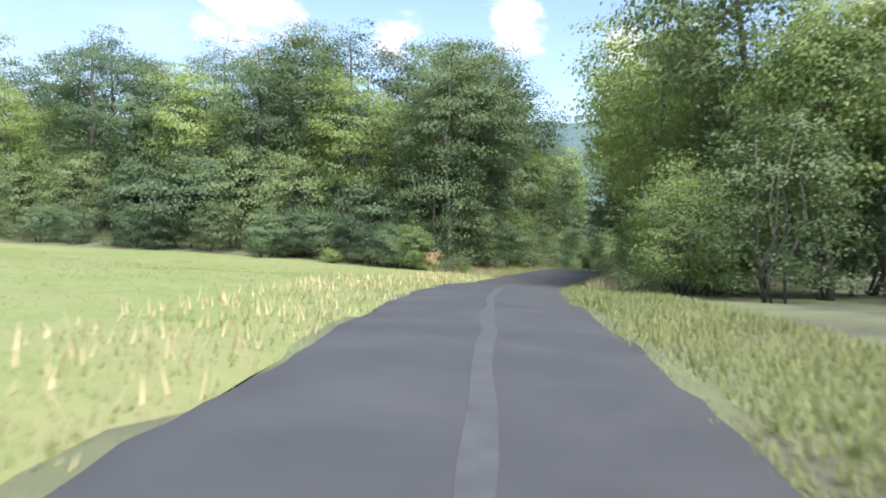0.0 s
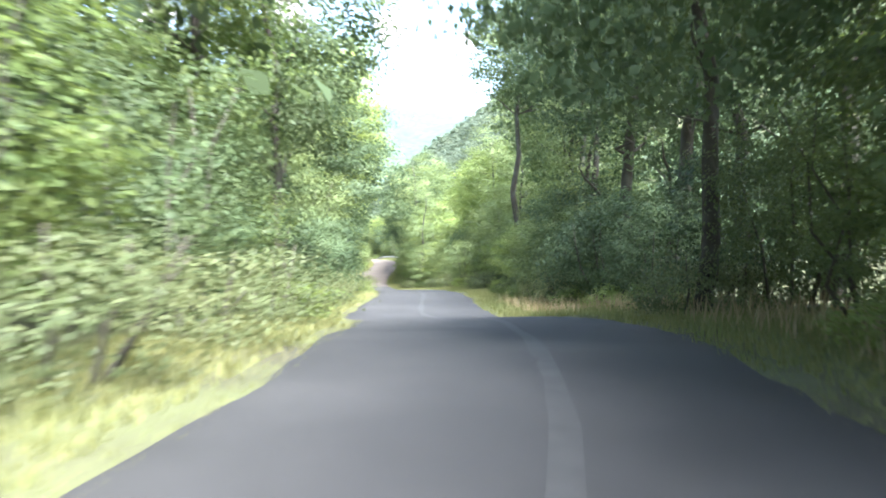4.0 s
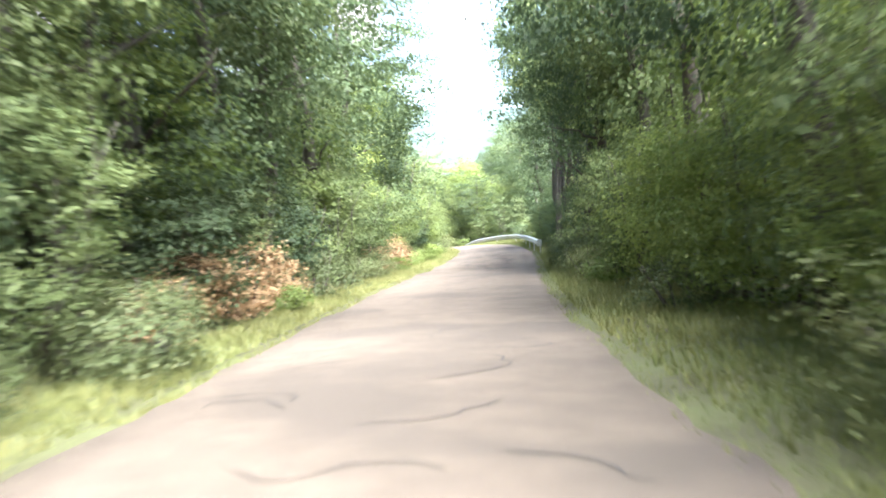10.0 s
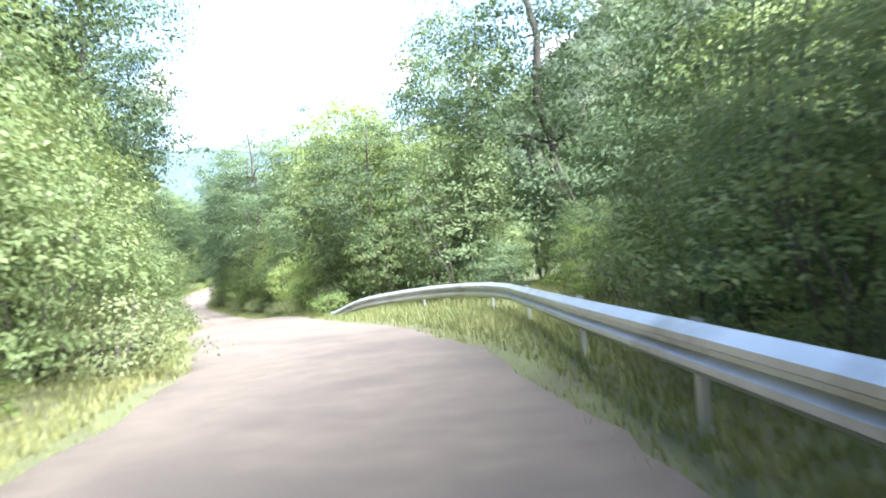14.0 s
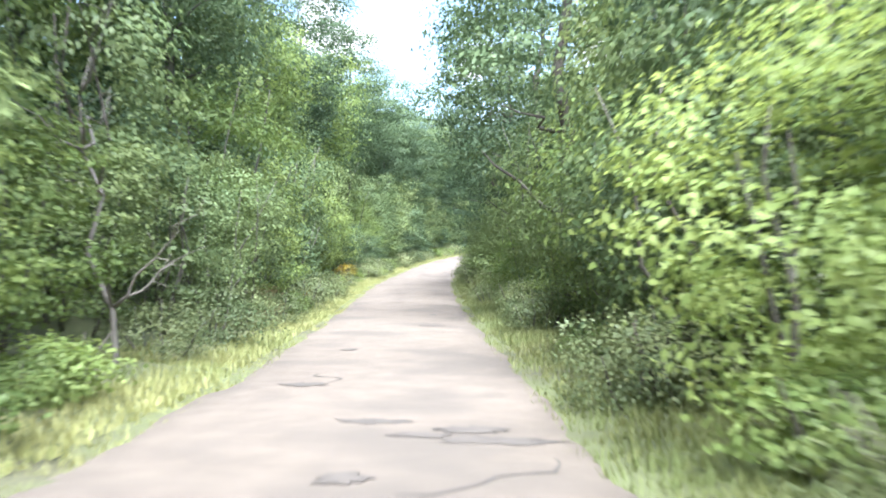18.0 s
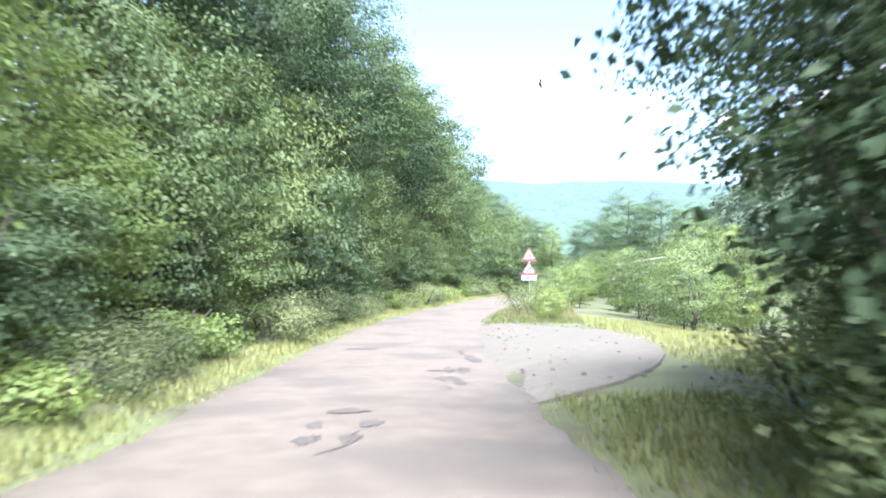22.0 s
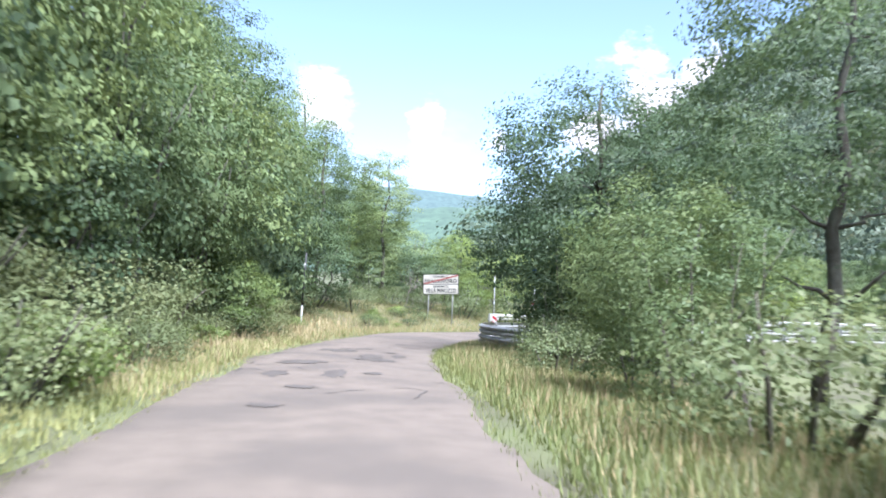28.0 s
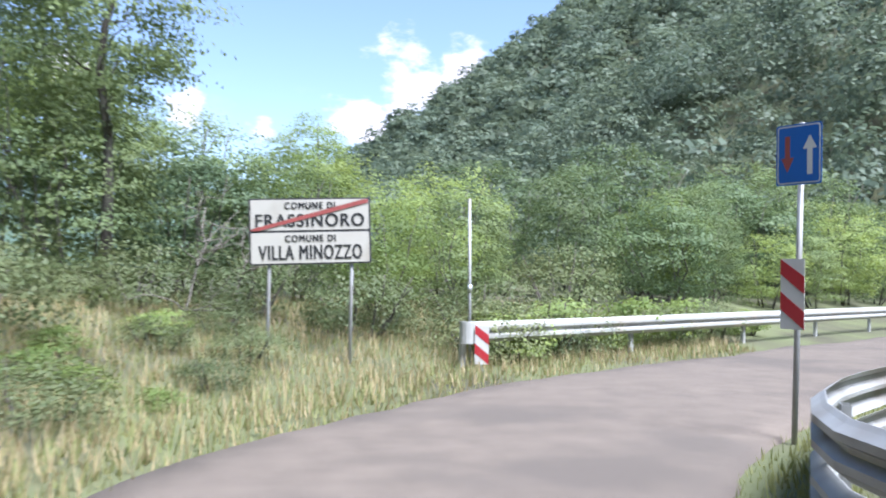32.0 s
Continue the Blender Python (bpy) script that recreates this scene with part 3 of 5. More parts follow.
def build_cracks():
    rg = np.random.default_rng(11)
    # pale streak along the middle of the dark lane
    n = 90
    ss = np.linspace(s_at_y(-60), S_JOIN - 1, n)
    ribbon("centre_streak", [(s, 0.15 + 0.10 * math.sin(s * 0.11) + rg.uniform(-0.03, 0.03)) for s in ss], rg.uniform(0.10, 0.24, n), ASPHALT_LINE, road_dark)
    spots = [(68, -0.3), (71, 0.6), (73, -0.9), (77, 0.2), (98, 0.4), (101, -0.5), (104, 0.9), (107, -0.9), (111, 0.1), (114, -0.4), (118, 0.7),
             (152, -0.5), (158, 0.3), (163, -0.8), (170, 0.5), (184, -0.3), (188, 0.35), (192, -0.6), (203, -0.4), (207, 0.5), (211, -0.8), (214, 0.9), (231, -0.2), (238, 0.5), (252, -0.4),
             (266, -0.5), (269, 0.4), (271, -0.8), (273, 0.1), (275, -0.3), (278, 0.5)]
    spots += [(y + rg.uniform(-0.5, 0.5), rg.uniform(-1.3, 1.3)) for y in np.linspace(95, 111, 26)] + [(y, rg.uniform(-1.3, 1.3)) for y in np.linspace(263, 277, 16)] + [(y, rg.uniform(-1.3, 1.3)) for y in np.linspace(66, 76, 12)]
    for y, o in spots:
        s = s_at_y(y)
        m = int(rg.integers(5, 11))
        a = rg.uniform(-1.0, 1.0) if rg.random() < 0.6 else rg.uniform(1.2, 1.7)
        pts = []
        for k in range(m):
            s += 0.2 * math.cos(a)
            o = float(np.clip(o + 0.2 * math.sin(a), -1.6, 1.6)) + rg.uniform(-0.02, 0.02)
            pts.append((s, o))
            a += rg.uniform(-0.95, 0.95)
        ribbon("crack", pts, np.r_[0.01, rg.uniform(0.010, 0.034, m - 2), 0.01], TAR, road_pale)
    for y, o, ls, lo in [(69, 0.5, 0.5, 0.35), (96.5, 0.3, 1.6, 0.5), (100, -0.9, 0.9, 0.35), (103.5, 0.6, 1.4, 0.45), (106.5, -0.6, 0.8, 0.5), (109, 0.4, 1.0, 0.35), (150, -0.9, 0.5, 0.6),
                         (160, 0.9, 0.5, 0.9), (153.5, 0.2, 0.4, 1.0), (204, -0.1, 0.6, 0.3), (209, 1.2, 1.2, 0.35), (213, 1.5, 1.6, 0.25), (267, -0.5, 1.6, 0.6), (270, 0.5, 1.2, 0.5), (272.5, -0.4, 0.9, 0.5)]:
        for q in range(4):
            patch("broken_patch", s_at_y(y) + rg.uniform(-1, 1) * ls, o + rg.uniform(-1, 1) * lo, ls * rg.uniform(0.25, 0.55), lo * rg.uniform(0.3, 0.7), PATCH, road_pale, rg, 0.004 + 0.001 * q)
    for y, o in [(y, rg.uniform(-0.7, 1.2)) for y in np.linspace(95, 109, 44)] + [(y, rg.uniform(-1.2, 1.2)) for y in np.linspace(262, 277, 9)] + [(y, rg.uniform(-1.3, 1.3)) for y in np.linspace(150, 214, 16)]:
        patch("broken_patch", s_at_y(y) + rg.uniform(-0.4, 0.4), o, rg.uniform(0.08, 0.3), rg.uniform(0.10, 0.42), PATCH, road_pale, rg, 0.0085 + 0.0003 * rg.integers(0, 8))


build_cracks()


def build_layby():
    """Gravel pull-off beside the pale lane."""
    verts, faces = [], []
    rg = np.random.default_rng(3)
    ys = np.linspace(206, 224, 37)
    for y in ys:
        c, nrm, t, h = along(s_at_y(y))
        wide = 3.9 * math.sin(math.pi * (y - 206) / 18) ** 0.7 + 0.05
        for k in range(9):
            o = h - 0.15 + wide * min(k, 7) / 7 + rg.uniform(-0.04, 0.04) + 0.12 * (k == 8)
            p = c[:2] + nrm * o
            g = float(ground_height(p[0], p[1])[0])
            verts.append((p[0], p[1], (c[2] - 0.04 if k == 0 else g + 0.045 if k < 8 else g - 0.35) + rg.uniform(0, 0.02)))
    for i in range(len(ys) - 1):
        for k in range(8):
            a = i * 9 + k
            faces.append((a, a + 1, a + 10, a + 9))
    tagged(part("gravel_layby", mesh_of("gravel_layby", verts, faces), GRAVEL), "pale gravel pull-off beside the lane", "layby", kind="structure")


build_layby()


def build_stones():
    """Broken stone lying along the edge of the pull-off."""
    rg = np.random.default_rng(8)
    verts, faces = [], []
    for i in range(150):
        y = rg.uniform(207, 226)
        c, nrm, t, h = along(s_at_y(y))
        p = c[:2] + nrm * (h + (rg.uniform(-0.3, 1.2) if rg.random() < 0.5 else rg.uniform(0.3, 4.2)))
        r = rg.uniform(0.02, 0.065)
        z = float(ground_height(p[0], p[1])[0]) + 0.05
        k = len(verts)
        for a in range(5):
            q = 6.283 * a / 5 + rg.uniform(-0.3, 0.3)
            verts.append((p[0] + r * math.cos(q), p[1] + r * 0.8 * math.sin(q), z - 0.02))
        for a in range(5):
            q = 6.283 * a / 5 + rg.uniform(-0.4, 0.4)
            verts.append((p[0] + 0.6 * r * math.cos(q), p[1] + 0.5 * r * math.sin(q), z + r * rg.uniform(0.4, 0.8)))
        faces += [(k + a, k + (a + 1) % 5, k + 5 + (a + 1) % 5, k + 5 + a) for a in range(5)] + [tuple(k + 5 + a for a in range(5))]
    tagged(part("loose_stones", mesh_of("loose_stones", verts, faces), GRAVEL), "scattered broken stones on the gravel", "stones", kind="stuff")


build_stones()


# ---------------------------------------------------------------- trees and shrubs
def crown_leaves(rg, centre, radii, clusters, per, spread, size, lobes=5, hollow=0.55, low=-0.9, form=0.75):
    """Leaves in clusters over a crown of rounded billows; form: how far the leaves follow the billows' surface."""
    radii = np.array(radii, float)
    d = unit(rg.normal(size=(clusters, 3)))
    d[:, 2] = np.clip(d[:, 2], low, 1)
    lobe = unit(rg.normal(size=(lobes * 2, 3)) + [0, 0, 0.25])
    near = d @ lobe.T
    own = near.argmax(1)
    bulge = 0.66 + 0.42 * np.clip(near.max(1), 0, 1) ** 7
    f = rg.uniform(hollow, 1.0, clusters) ** 0.6 * bulge
    cc = np.array(centre) + d * f[:, None] * radii
    swell = unit(d - 0.62 * lobe[own])
    lightness = rg.normal(size=lobes * 2)[own]
    k = np.repeat(np.arange(clusters), per)
    off = rg.normal(size=(len(k), 3)) * spread * np.array([0.9, 0.9, 0.32])
    c = cc[k] + off
    facing = unit(swell[k] * form + off * 0.35 / spread + rg.normal(size=(len(k), 3)) * 0.40 + np.array([0, 0, 0.55]))
    tone = np.clip(0.45 + 0.18 * rg.normal(size=len(k)) + 0.22 * rg.normal(size=clusters)[k] + 0.15 * lightness[k], 0, 1)
    return leaves(rg, c, facing, size * rg.uniform(0.6, 1.25, len(k)), rg.uniform(0.5, 0.75)), tone


def limb(rg, base, tip, r0, r1, n=5, wob=0.25):
    base, tip = np.array(base, float), np.array(tip, float)
    L = np.linalg.norm(tip - base)
    pts = [base + (tip - base) * i / n + (rg.normal(size=3) * wob * L / n * 0.5 if 0 < i < n else 0) for i in range(n + 1)]
    return pts, [r0 + (r1 - r0) * i / n for i in range(n + 1)]


def make_tree(name, seed, height, crown_from, radius, mat, bark, trunk_r, clusters, per, leaf, label, category="tree", stems=1, lean=0.05, group="", spread=0.38, hollow=0.5):
    """Tapered stems with limbs under a crown of many small leaves, standing at its own origin."""
    rg = np.random.default_rng(seed)
    root = new(name)
    tagged(root, label, category, group)
    runs, crowns, tones = [], [], []
    for k in range(stems):
        a = rg.uniform(0, 6.28)
        b = np.array([0.28 * k * math.cos(a * 3), 0.28 * k * math.sin(a * 3), -0.4])
        top = np.array([lean * height * math.cos(a) + b[0] * 2, lean * height * math.sin(a) + b[1] * 2, height * rg.uniform(0.86, 0.95)])
        runs.append(limb(rg, b, top, trunk_r, trunk_r * 0.18, 8, 0.16))
        stem = np.array(runs[-1][0])
        for j in range(7 if stems == 1 else 4):
            f = rg.uniform(max(0.34, crown_from / height * 1.25), 0.85)
            p = stem[int(f * 8)]
            aa = rg.uniform(0, 6.28)
            q = p + np.array([math.cos(aa), math.sin(aa), rg.uniform(0.25, 0.8)]) * radius * rg.uniform(0.3, 0.52)
            runs.append(limb(rg, p, q, trunk_r * (0.42 - 0.32 * f), 0.01, 4, 0.45))
    part("trunk", tubes("trunk", runs, 7), bark, root)
    zc, rz = (height + crown_from) / 2, (height - crown_from) / 2
    c1, t1 = crown_leaves(rg, (lean * height * 0.3, 0, zc), (radius, radius, rz), clusters, per, spread, np.full(clusters * per, leaf), lobes=7, hollow=hollow)
    part("crown", quads("crown", c1, t1), mat, root)
    return root


def make_shrub(name, seed, height, radius, mat, clusters, per, leaf, label, category="shrub", group="", spread=0.225):
    """Several thin stems and leaves right down to the ground."""
    rg = np.random.default_rng(seed)
    root = new(name)
    tagged(root, label, category, group)
    runs = []
    for k in range(5):
        a = rg.uniform(0, 6.28)
        b = np.array([math.cos(a), math.sin(a), 0]) * radius * 0.15 + [0, 0, -0.2]
        q = np.array([math.cos(a), math.sin(a), 0]) * radius * rg.uniform(0.3, 0.8) + [0, 0, height * rg.uniform(0.6, 0.95)]
        runs.append(limb(rg, b, q, 0.035, 0.008, 4, 0.3))
    part("stem", tubes("stem", runs, 5), BARK, root)
    c, t = crown_leaves(rg, (0, 0, height * 0.47), (radius, radius, height * 0.55), clusters, per, spread, np.full(clusters * per, leaf), lobes=6, hollow=0.6, low=-0.85)
    c[..., 2] = np.maximum(c[..., 2], 0.02 + 0.1 * rg.random((len(c), 1)))
    part("foliage", quads("foliage", c, t), mat, root)
    return root


USED = {}


def plant(kind, x, y, scale=1.0, turn=None, sink=0.0, rg=random, stretch=1.0):
    """Set a plant on the ground: the first of a kind is the built one itself, the rest are copies."""
    z = float(ground_height(x, y)[0]) - sink
    turn = rg.uniform(0, 6.283) if turn is None else turn
    m = Matrix.Translation((x, y, z)) @ Matrix.Rotation(turn, 4, "Z") @ Matrix.Diagonal((scale, scale, scale * stretch, 1))
    src = KINDS[kind]
    if kind not in USED:
        USED[kind] = True
        src.matrix_basis = m
        return src
    c = copy_thing(src, Matrix.Identity(4))
    c.matrix_basis = m
    return c


KINDS = {}
KINDS["oak"] = make_tree("tree", 21, 11.5, 2.6, 3.6, LEAF_DARK, BARK, 0.20, 217, 75, 0.134, "tall dark green broadleaf tree at the wood's edge", group="roadside trees")
KINDS["ash"] = make_tree("tree", 22, 12.5, 3.4, 3.0, LEAF_MID, BARK, 0.17, 193, 73, 0.130, "slender green ash-like tree with an open crown", group="roadside trees", spread=0.41)
KINDS["robinia"] = make_tree("tree", 23, 10.0, 2.2, 2.9, LEAF_LIGHT, BARK, 0.14, 193, 71, 0.126, "yellow-green sunlit tree with feathery leaves", group="roadside trees", spread=0.41)
KINDS["ivy"] = make_tree("ivy_clad_tree", 24, 9.5, 0.3, 2.0, LEAF_MID, BARK, 0.16, 255, 63, 0.097, "tree overgrown with ivy and creepers to the ground", group="roadside trees", spread=0.30, hollow=0.7)
KINDS["grove"] = make_tree("tree", 25, 13.0, 6.5, 2.8, LEAF_MID, BARK, 0.17, 148, 67, 0.134, "tall tree with a long bare trunk", group="bare-trunked trees", lean=0.04, spread=0.42)
KINDS["twin"] = make_tree("tree", 26, 12.0, 5.0, 3.0, LEAF_DARK, BARK, 0.13, 161, 67, 0.130, "clump of several thin dark trunks with high leaves", group="bare-trunked trees", stems=3, lean=0.07, spread=0.42)
KINDS["pale"] = make_tree("tree", 27, 11.0, 3.5, 2.6, LEAF_MID, BARK_PALE, 0.13, 161, 67, 0.126, "tree with a pale blotched trunk", group="roadside trees")
KINDS["spread"] = make_tree("oak_tree", 28, 8.0, 0.9, 4.2, LEAF_DARK, BARK, 0.17, 527, 69, 0.101, "wide dark oak with branches over the lane", group="roadside trees", spread=0.28, hollow=0.35)
KINDS["hazel"] = make_shrub("hazel_shrub", 31, 3.6, 1.8, LEAF_MID, 150, 54, 0.086, "dense green hazel-like shrub", group="roadside shrubs")
KINDS["dark"] = make_shrub("elder_shrub", 32, 3.0, 1.7, LEAF_DARK, 145, 52, 0.084, "dense dark green shrub", group="roadside shrubs")
KINDS["bright"] = make_shrub("acacia_shrub", 33, 3.2, 1.6, LEAF_LIGHT, 145, 52, 0.084, "bright yellow-green leafy shrub", group="roadside shrubs")
KINDS["bramble"] = make_shrub("bramble", 34, 1.3, 1.3, LEAF_DULL, 92, 38, 0.069, "low tangled bramble bush", "bush", "brambles", 0.22)
KINDS["weed"] = make_shrub("weed", 35, 0.8, 0.8, LEAF_LIGHT, 63, 22, 0.079, "low leafy weeds on the verge", "weeds", "verge weeds", 0.16)
KINDS["brown"] = make_shrub("dead_bush", 36, 1.4, 0.7, LEAF_BROWN, 58, 26, 0.106, "withered reddish-brown bush among green leaves", "bush", "", 0.2)
KINDS["gold"] = make_shrub("goldenrod", 37, 1.2, 0.5, LEAF_GOLD, 43, 20, 0.070, "yellow flowering weed at the foot of the trees", "weeds", "", 0.14)


def make_snag(name, seed, height, label):
    """A dead tree: bare crooked limbs and twigs."""
    rg = np.random.default_rng(seed)
    root = new(name)
    tagged(root, label, "tree")
    runs = [limb(rg, (0, 0, -0.4), (0.5, 0.2, height), 0.012 * height, 0.008, 7, 0.35)]
    twigs = []
    for j in range(8):
        p = np.array(runs[0][0][int(rg.integers(2, 7))])
        a = rg.uniform(0, 6.28)
        q = p + np.array([math.cos(a), math.sin(a), rg.uniform(0.3, 1.0)]) * height * rg.uniform(0.18, 0.36)
        b = limb(rg, p, q, 0.006 * height, 0.004, 5, 0.45)
        bough = [b]
        for k in range(4):
            p2 = np.array(b[0][int(rg.integers(2, 5))])
            q2 = p2 + unit(q - p + rg.normal(size=3) * 0.8) * rg.uniform(0.3, 0.8)
            bough.append(limb(rg, p2, q2, 0.008, 0.003, 3, 0.5))
        twigs.append(bough)
    part("trunk", tubes("trunk", runs, 6), BARK_DEAD, root)
    for bough in twigs:
        part("branch", tubes("branch", bough, 4), BARK_DEAD, root)
    return root


def bent_sapling(x, y, points, r):
    """A bare crooked stem that stands at the wood's edge."""
    root = empty("bare_sapling", x, y, float(ground_height(x, y)[0]), "bare pale bent stem at the wood's edge", "sapling")
    part("stem", tubes("stem", [(points, [r * (1 - 0.6 * i / (len(points) - 1)) for i in range(len(points))])], 6), BARK_DEAD, root)


bent_sapling(-25.0, 184.2, [(0, 0, -0.2), (-0.10, 0, 0.35), (-0.06, 0.02, 0.75), (0.10, 0.05, 1.05), (0.26, 0.08, 1.25)], 0.03)
bent_sapling(-24.8, 184.9, [(0, 0, -0.2), (0.05, 0, 1.2), (-0.10, 0.02, 2.1), (-0.40, 0.05, 3.0)], 0.028)
KINDS["snag"] = make_snag("dead_tree", 51, 4.6, "dead leafless small tree with pale bare branches")
KINDS["twigs"] = make_snag("bare_bush", 52, 1.7, "leafless twiggy bush beside the sign")
rp = random.Random(77)


def wall(side, y0, y1, near, kinds_near, kinds_far, step_near=2.6, step_far=4.2, far=3.2, scale=(0.8, 1.15), tall=(1.0, 1.4), under=True):
    """A planted edge: low growth, shrubs, then trees, along one side between two places of the road."""
    s0, s1 = s_at_y(y0), s_at_y(y1)
    s = s0
    while s < s1:
        c, n, t, h = along(s)
        o = side * (h + near + rp.uniform(-0.3, 0.7))
        p = c[:2] + n * o
        plant(rp.choice(kinds_near), p[0], p[1], rp.uniform(*scale), rg=rp)
        if under and rp.random() < 0.75:
            o = side * (h + near - rp.uniform(0.7, 1.3))
            p = c[:2] + n * o + t * rp.uniform(-1, 1)
            plant(rp.choice(["bramble", "bramble", "weed"]), p[0], p[1], rp.uniform(0.6, 1.0), rg=rp)
        s += step_near * rp.uniform(0.75, 1.3)
    s = s0 + rp.uniform(0, 2)
    while s < s1:
        c, n, t, h = along(s)
        o = side * (h + near + far + rp.uniform(-0.6, 1.6))
        p = c[:2] + n * o
        plant(rp.choice(kinds_far), p[0], p[1], rp.uniform(*tall), rg=rp)
        s += step_far * rp.uniform(0.75, 1.35)


def mids(side, y0, y1, near, kinds, step=3.6, scale=(1.3, 1.8)):
    """Tall undergrowth between the shrubs and the trees."""
    s, s1 = s_at_y(y0), s_at_y(y1)
    while s < s1:
        c, n, t, h = along(s)
        p = c[:2] + n * side * (h + near + rp.uniform(-0.4, 0.9))
        plant(rp.choice(kinds), p[0], p[1], rp.uniform(*scale), rg=rp, stretch=rp.uniform(1.0, 1.25))
        s += step * rp.uniform(0.8, 1.25)


# meadow's far edge and the wood behind it
for i in range(13):
    x = -6.5 - 3.7 * i + rp.uniform(-0.8, 0.8)
    plant(rp.choice(["oak", "ash", "oak", "robinia"]), x, -19.8 + rp.uniform(-1.0, 1.2), rp.uniform(0.85, 1.15), rg=rp)
    plant(rp.choice(["oak", "ash", "oak"]), x + 1.5, -14.5 + rp.uniform(-1.2, 1.5), rp.uniform(1.0, 1.25), rg=rp)
    plant(rp.choice(["hazel", "dark", "hazel"]), x + 0.8, -21.8 + rp.uniform(-0.6, 0.6), rp.uniform(1.4, 1.9), rg=rp)
for i in range(26):
    x = -5.4 - 1.9 * i + rp.uniform(-0.5, 0.5)
    plant(rp.choice(["dark", "hazel", "bramble", "bramble", "dark"]), x, -23.6 + rp.uniform(-0.6, 0.6), rp.uniform(0.6, 0.9), rg=rp)
plant("bright", -6.2, -24.6, 0.75, rg=rp)
plant("brown", -5.0, -24.4, 0.7, rg=rp)
wall(-1, -20, 3, 2.3, ["hazel", "dark", "bright"], ["ash", "robinia", "pale", "ivy"], far=3.0)
mids(-1, -20, 3, 4.0, ["hazel", "bright", "dark"])
# dark-leaved kinds put the shade of this stretch into leaf colour
wall(-1, 3, 21, 2.3, ["dark", "dark", "dark"], ["oak", "twin", "ivy"], far=2.6)
mids(-1, 3, 21, 4.0, ["dark", "hazel"])
plant("spread", -5.1, 22.5, 1.25, rg=rp)
plant("ash", 5.4, -15.0, 1.0, rg=rp)
plant("ash", -2.9, 1.5, 0.95, rg=rp)
plant("robinia", -3.4, -5.0, 1.0, rg=rp)
plant("ash", 5.2, -5.5, 1.0, rg=rp)
plant("spread", 5.5, -10.8, 1.3, rg=rp)
plant("robinia", 6.6, -35.2, 0.55, rg=rp)
plant("bright", 6.8, -38.2, 1.2, rg=rp)
plant("bright", 6.0, -32.6, 1.1, rg=rp)
wall(-1, 21, 62, 2.1, ["bright", "hazel", "bright", "dark"], ["robinia", "ivy", "robinia", "ash"])
mids(-1, 21, 62, 3.4, ["hazel", "bright", "bright"])
wall(-1, 62, 112, 2.2, ["hazel", "dark", "bramble"], ["ivy", "ash", "oak"])
mids(-1, 62, 112, 3.6, ["hazel", "dark", "bright"])
wall(-1, 112, 160, 2.2, ["hazel", "hazel", "bright"], ["robinia", "ash", "ivy"])
mids(-1, 112, 160, 3.6, ["hazel", "hazel", "dark"])
wall(-1, 160, 215, 2.4, ["dark", "hazel", "bright"], ["oak", "ash", "robinia"])
mids(-1, 160, 215, 3.8, ["hazel", "bright", "dark"])
wall(-1, 215, 270, 2.2, ["dark", "hazel", "bramble"], ["oak", "oak", "ash"], far=3.0)
mids(-1, 212, 274, 3.4, ["hazel", "dark", "hazel"], step=2.6, scale=(1.3, 1.9))
# beyond the bend
for x, y, k, sc in [(-50.8, 288.5, "ivy", 0.85), (-52.6, 292.0, "ivy", 1.05), (-49.8, 294.8, "hazel", 1.4), (-54.0, 298.0, "oak", 0.95), (-56.5, 288.0, "ivy", 1.2), (-50.5, 300.0, "ash", 0.8), (-53.4, 285.0, "ivy", 1.1), (-55.5, 281.0, "ivy", 1.2),
                    (-47.8, 298.5, "hazel", 1.3), (-45.0, 299.5, "hazel", 1.2), (-42.0, 300.5, "bright", 1.2), (-38.5, 301.5, "hazel", 1.2), (-60.0, 296.0, "oak", 1.1), (-57.5, 302.0, "oak", 1.0)]:
    plant(k, x, y, sc, rg=rp)
for x, y, k, sc in [(-51.5, 272, "hazel", 1.3), (-53, 275, "ivy", 1.0), (-54, 279.5, "oak", 0.95), (-52.4, 283, "hazel", 1.4), (-55.5, 286, "oak", 1.0), (-52.8, 289, "ivy", 0.85), (-50.6, 286.5, "dark", 1.2),
                    (-48.2, 291.5, "ash", 0.62), (-50.8, 279.0, "bramble", 1.0), (-50.9, 283.6, "bramble", 1.1), (-48.9, 287.5, "bramble", 1.0), (-48.6, 291.5, "hazel", 0.85), (-46.8, 292.6, "dark", 0.9), (-47.2, 296, "hazel", 1.15),
                    (-45.2, 293.2, "hazel", 0.75), (-43.6, 292.2, "bright", 0.7), (-44.3, 296, "robinia", 0.42), (-41.8, 293.4, "hazel", 0.7), (-41.0, 297.0, "bright", 1.0), (-39.0, 295.0, "bramble", 1.2), (-50, 297, "robinia", 0.6),
                    (-46.0, 291.2, "bramble", 0.9), (-44.2, 290.9, "bramble", 0.9), (-42.2, 291.0, "bramble", 0.9), (-47.6, 290.6, "bramble", 0.8), (-37.5, 297.5, "hazel", 1.0), (-34, 299, "bright", 1.0), (-54.5, 293, "oak", 0.9),
                    (-50.0, 276.0, "bramble", 0.8), (-50.2, 273.0, "bramble", 0.9), (-52.3, 269.5, "dark", 1.3), (-57, 283, "ash", 1.0), (-58, 276, "oak", 1.1), (-58.5, 291, "ash", 1.0), (-31, 302, "hazel", 1.1), (-27, 303, "dark", 1.1)]:
    plant(k, x, y, sc, rg=rp)
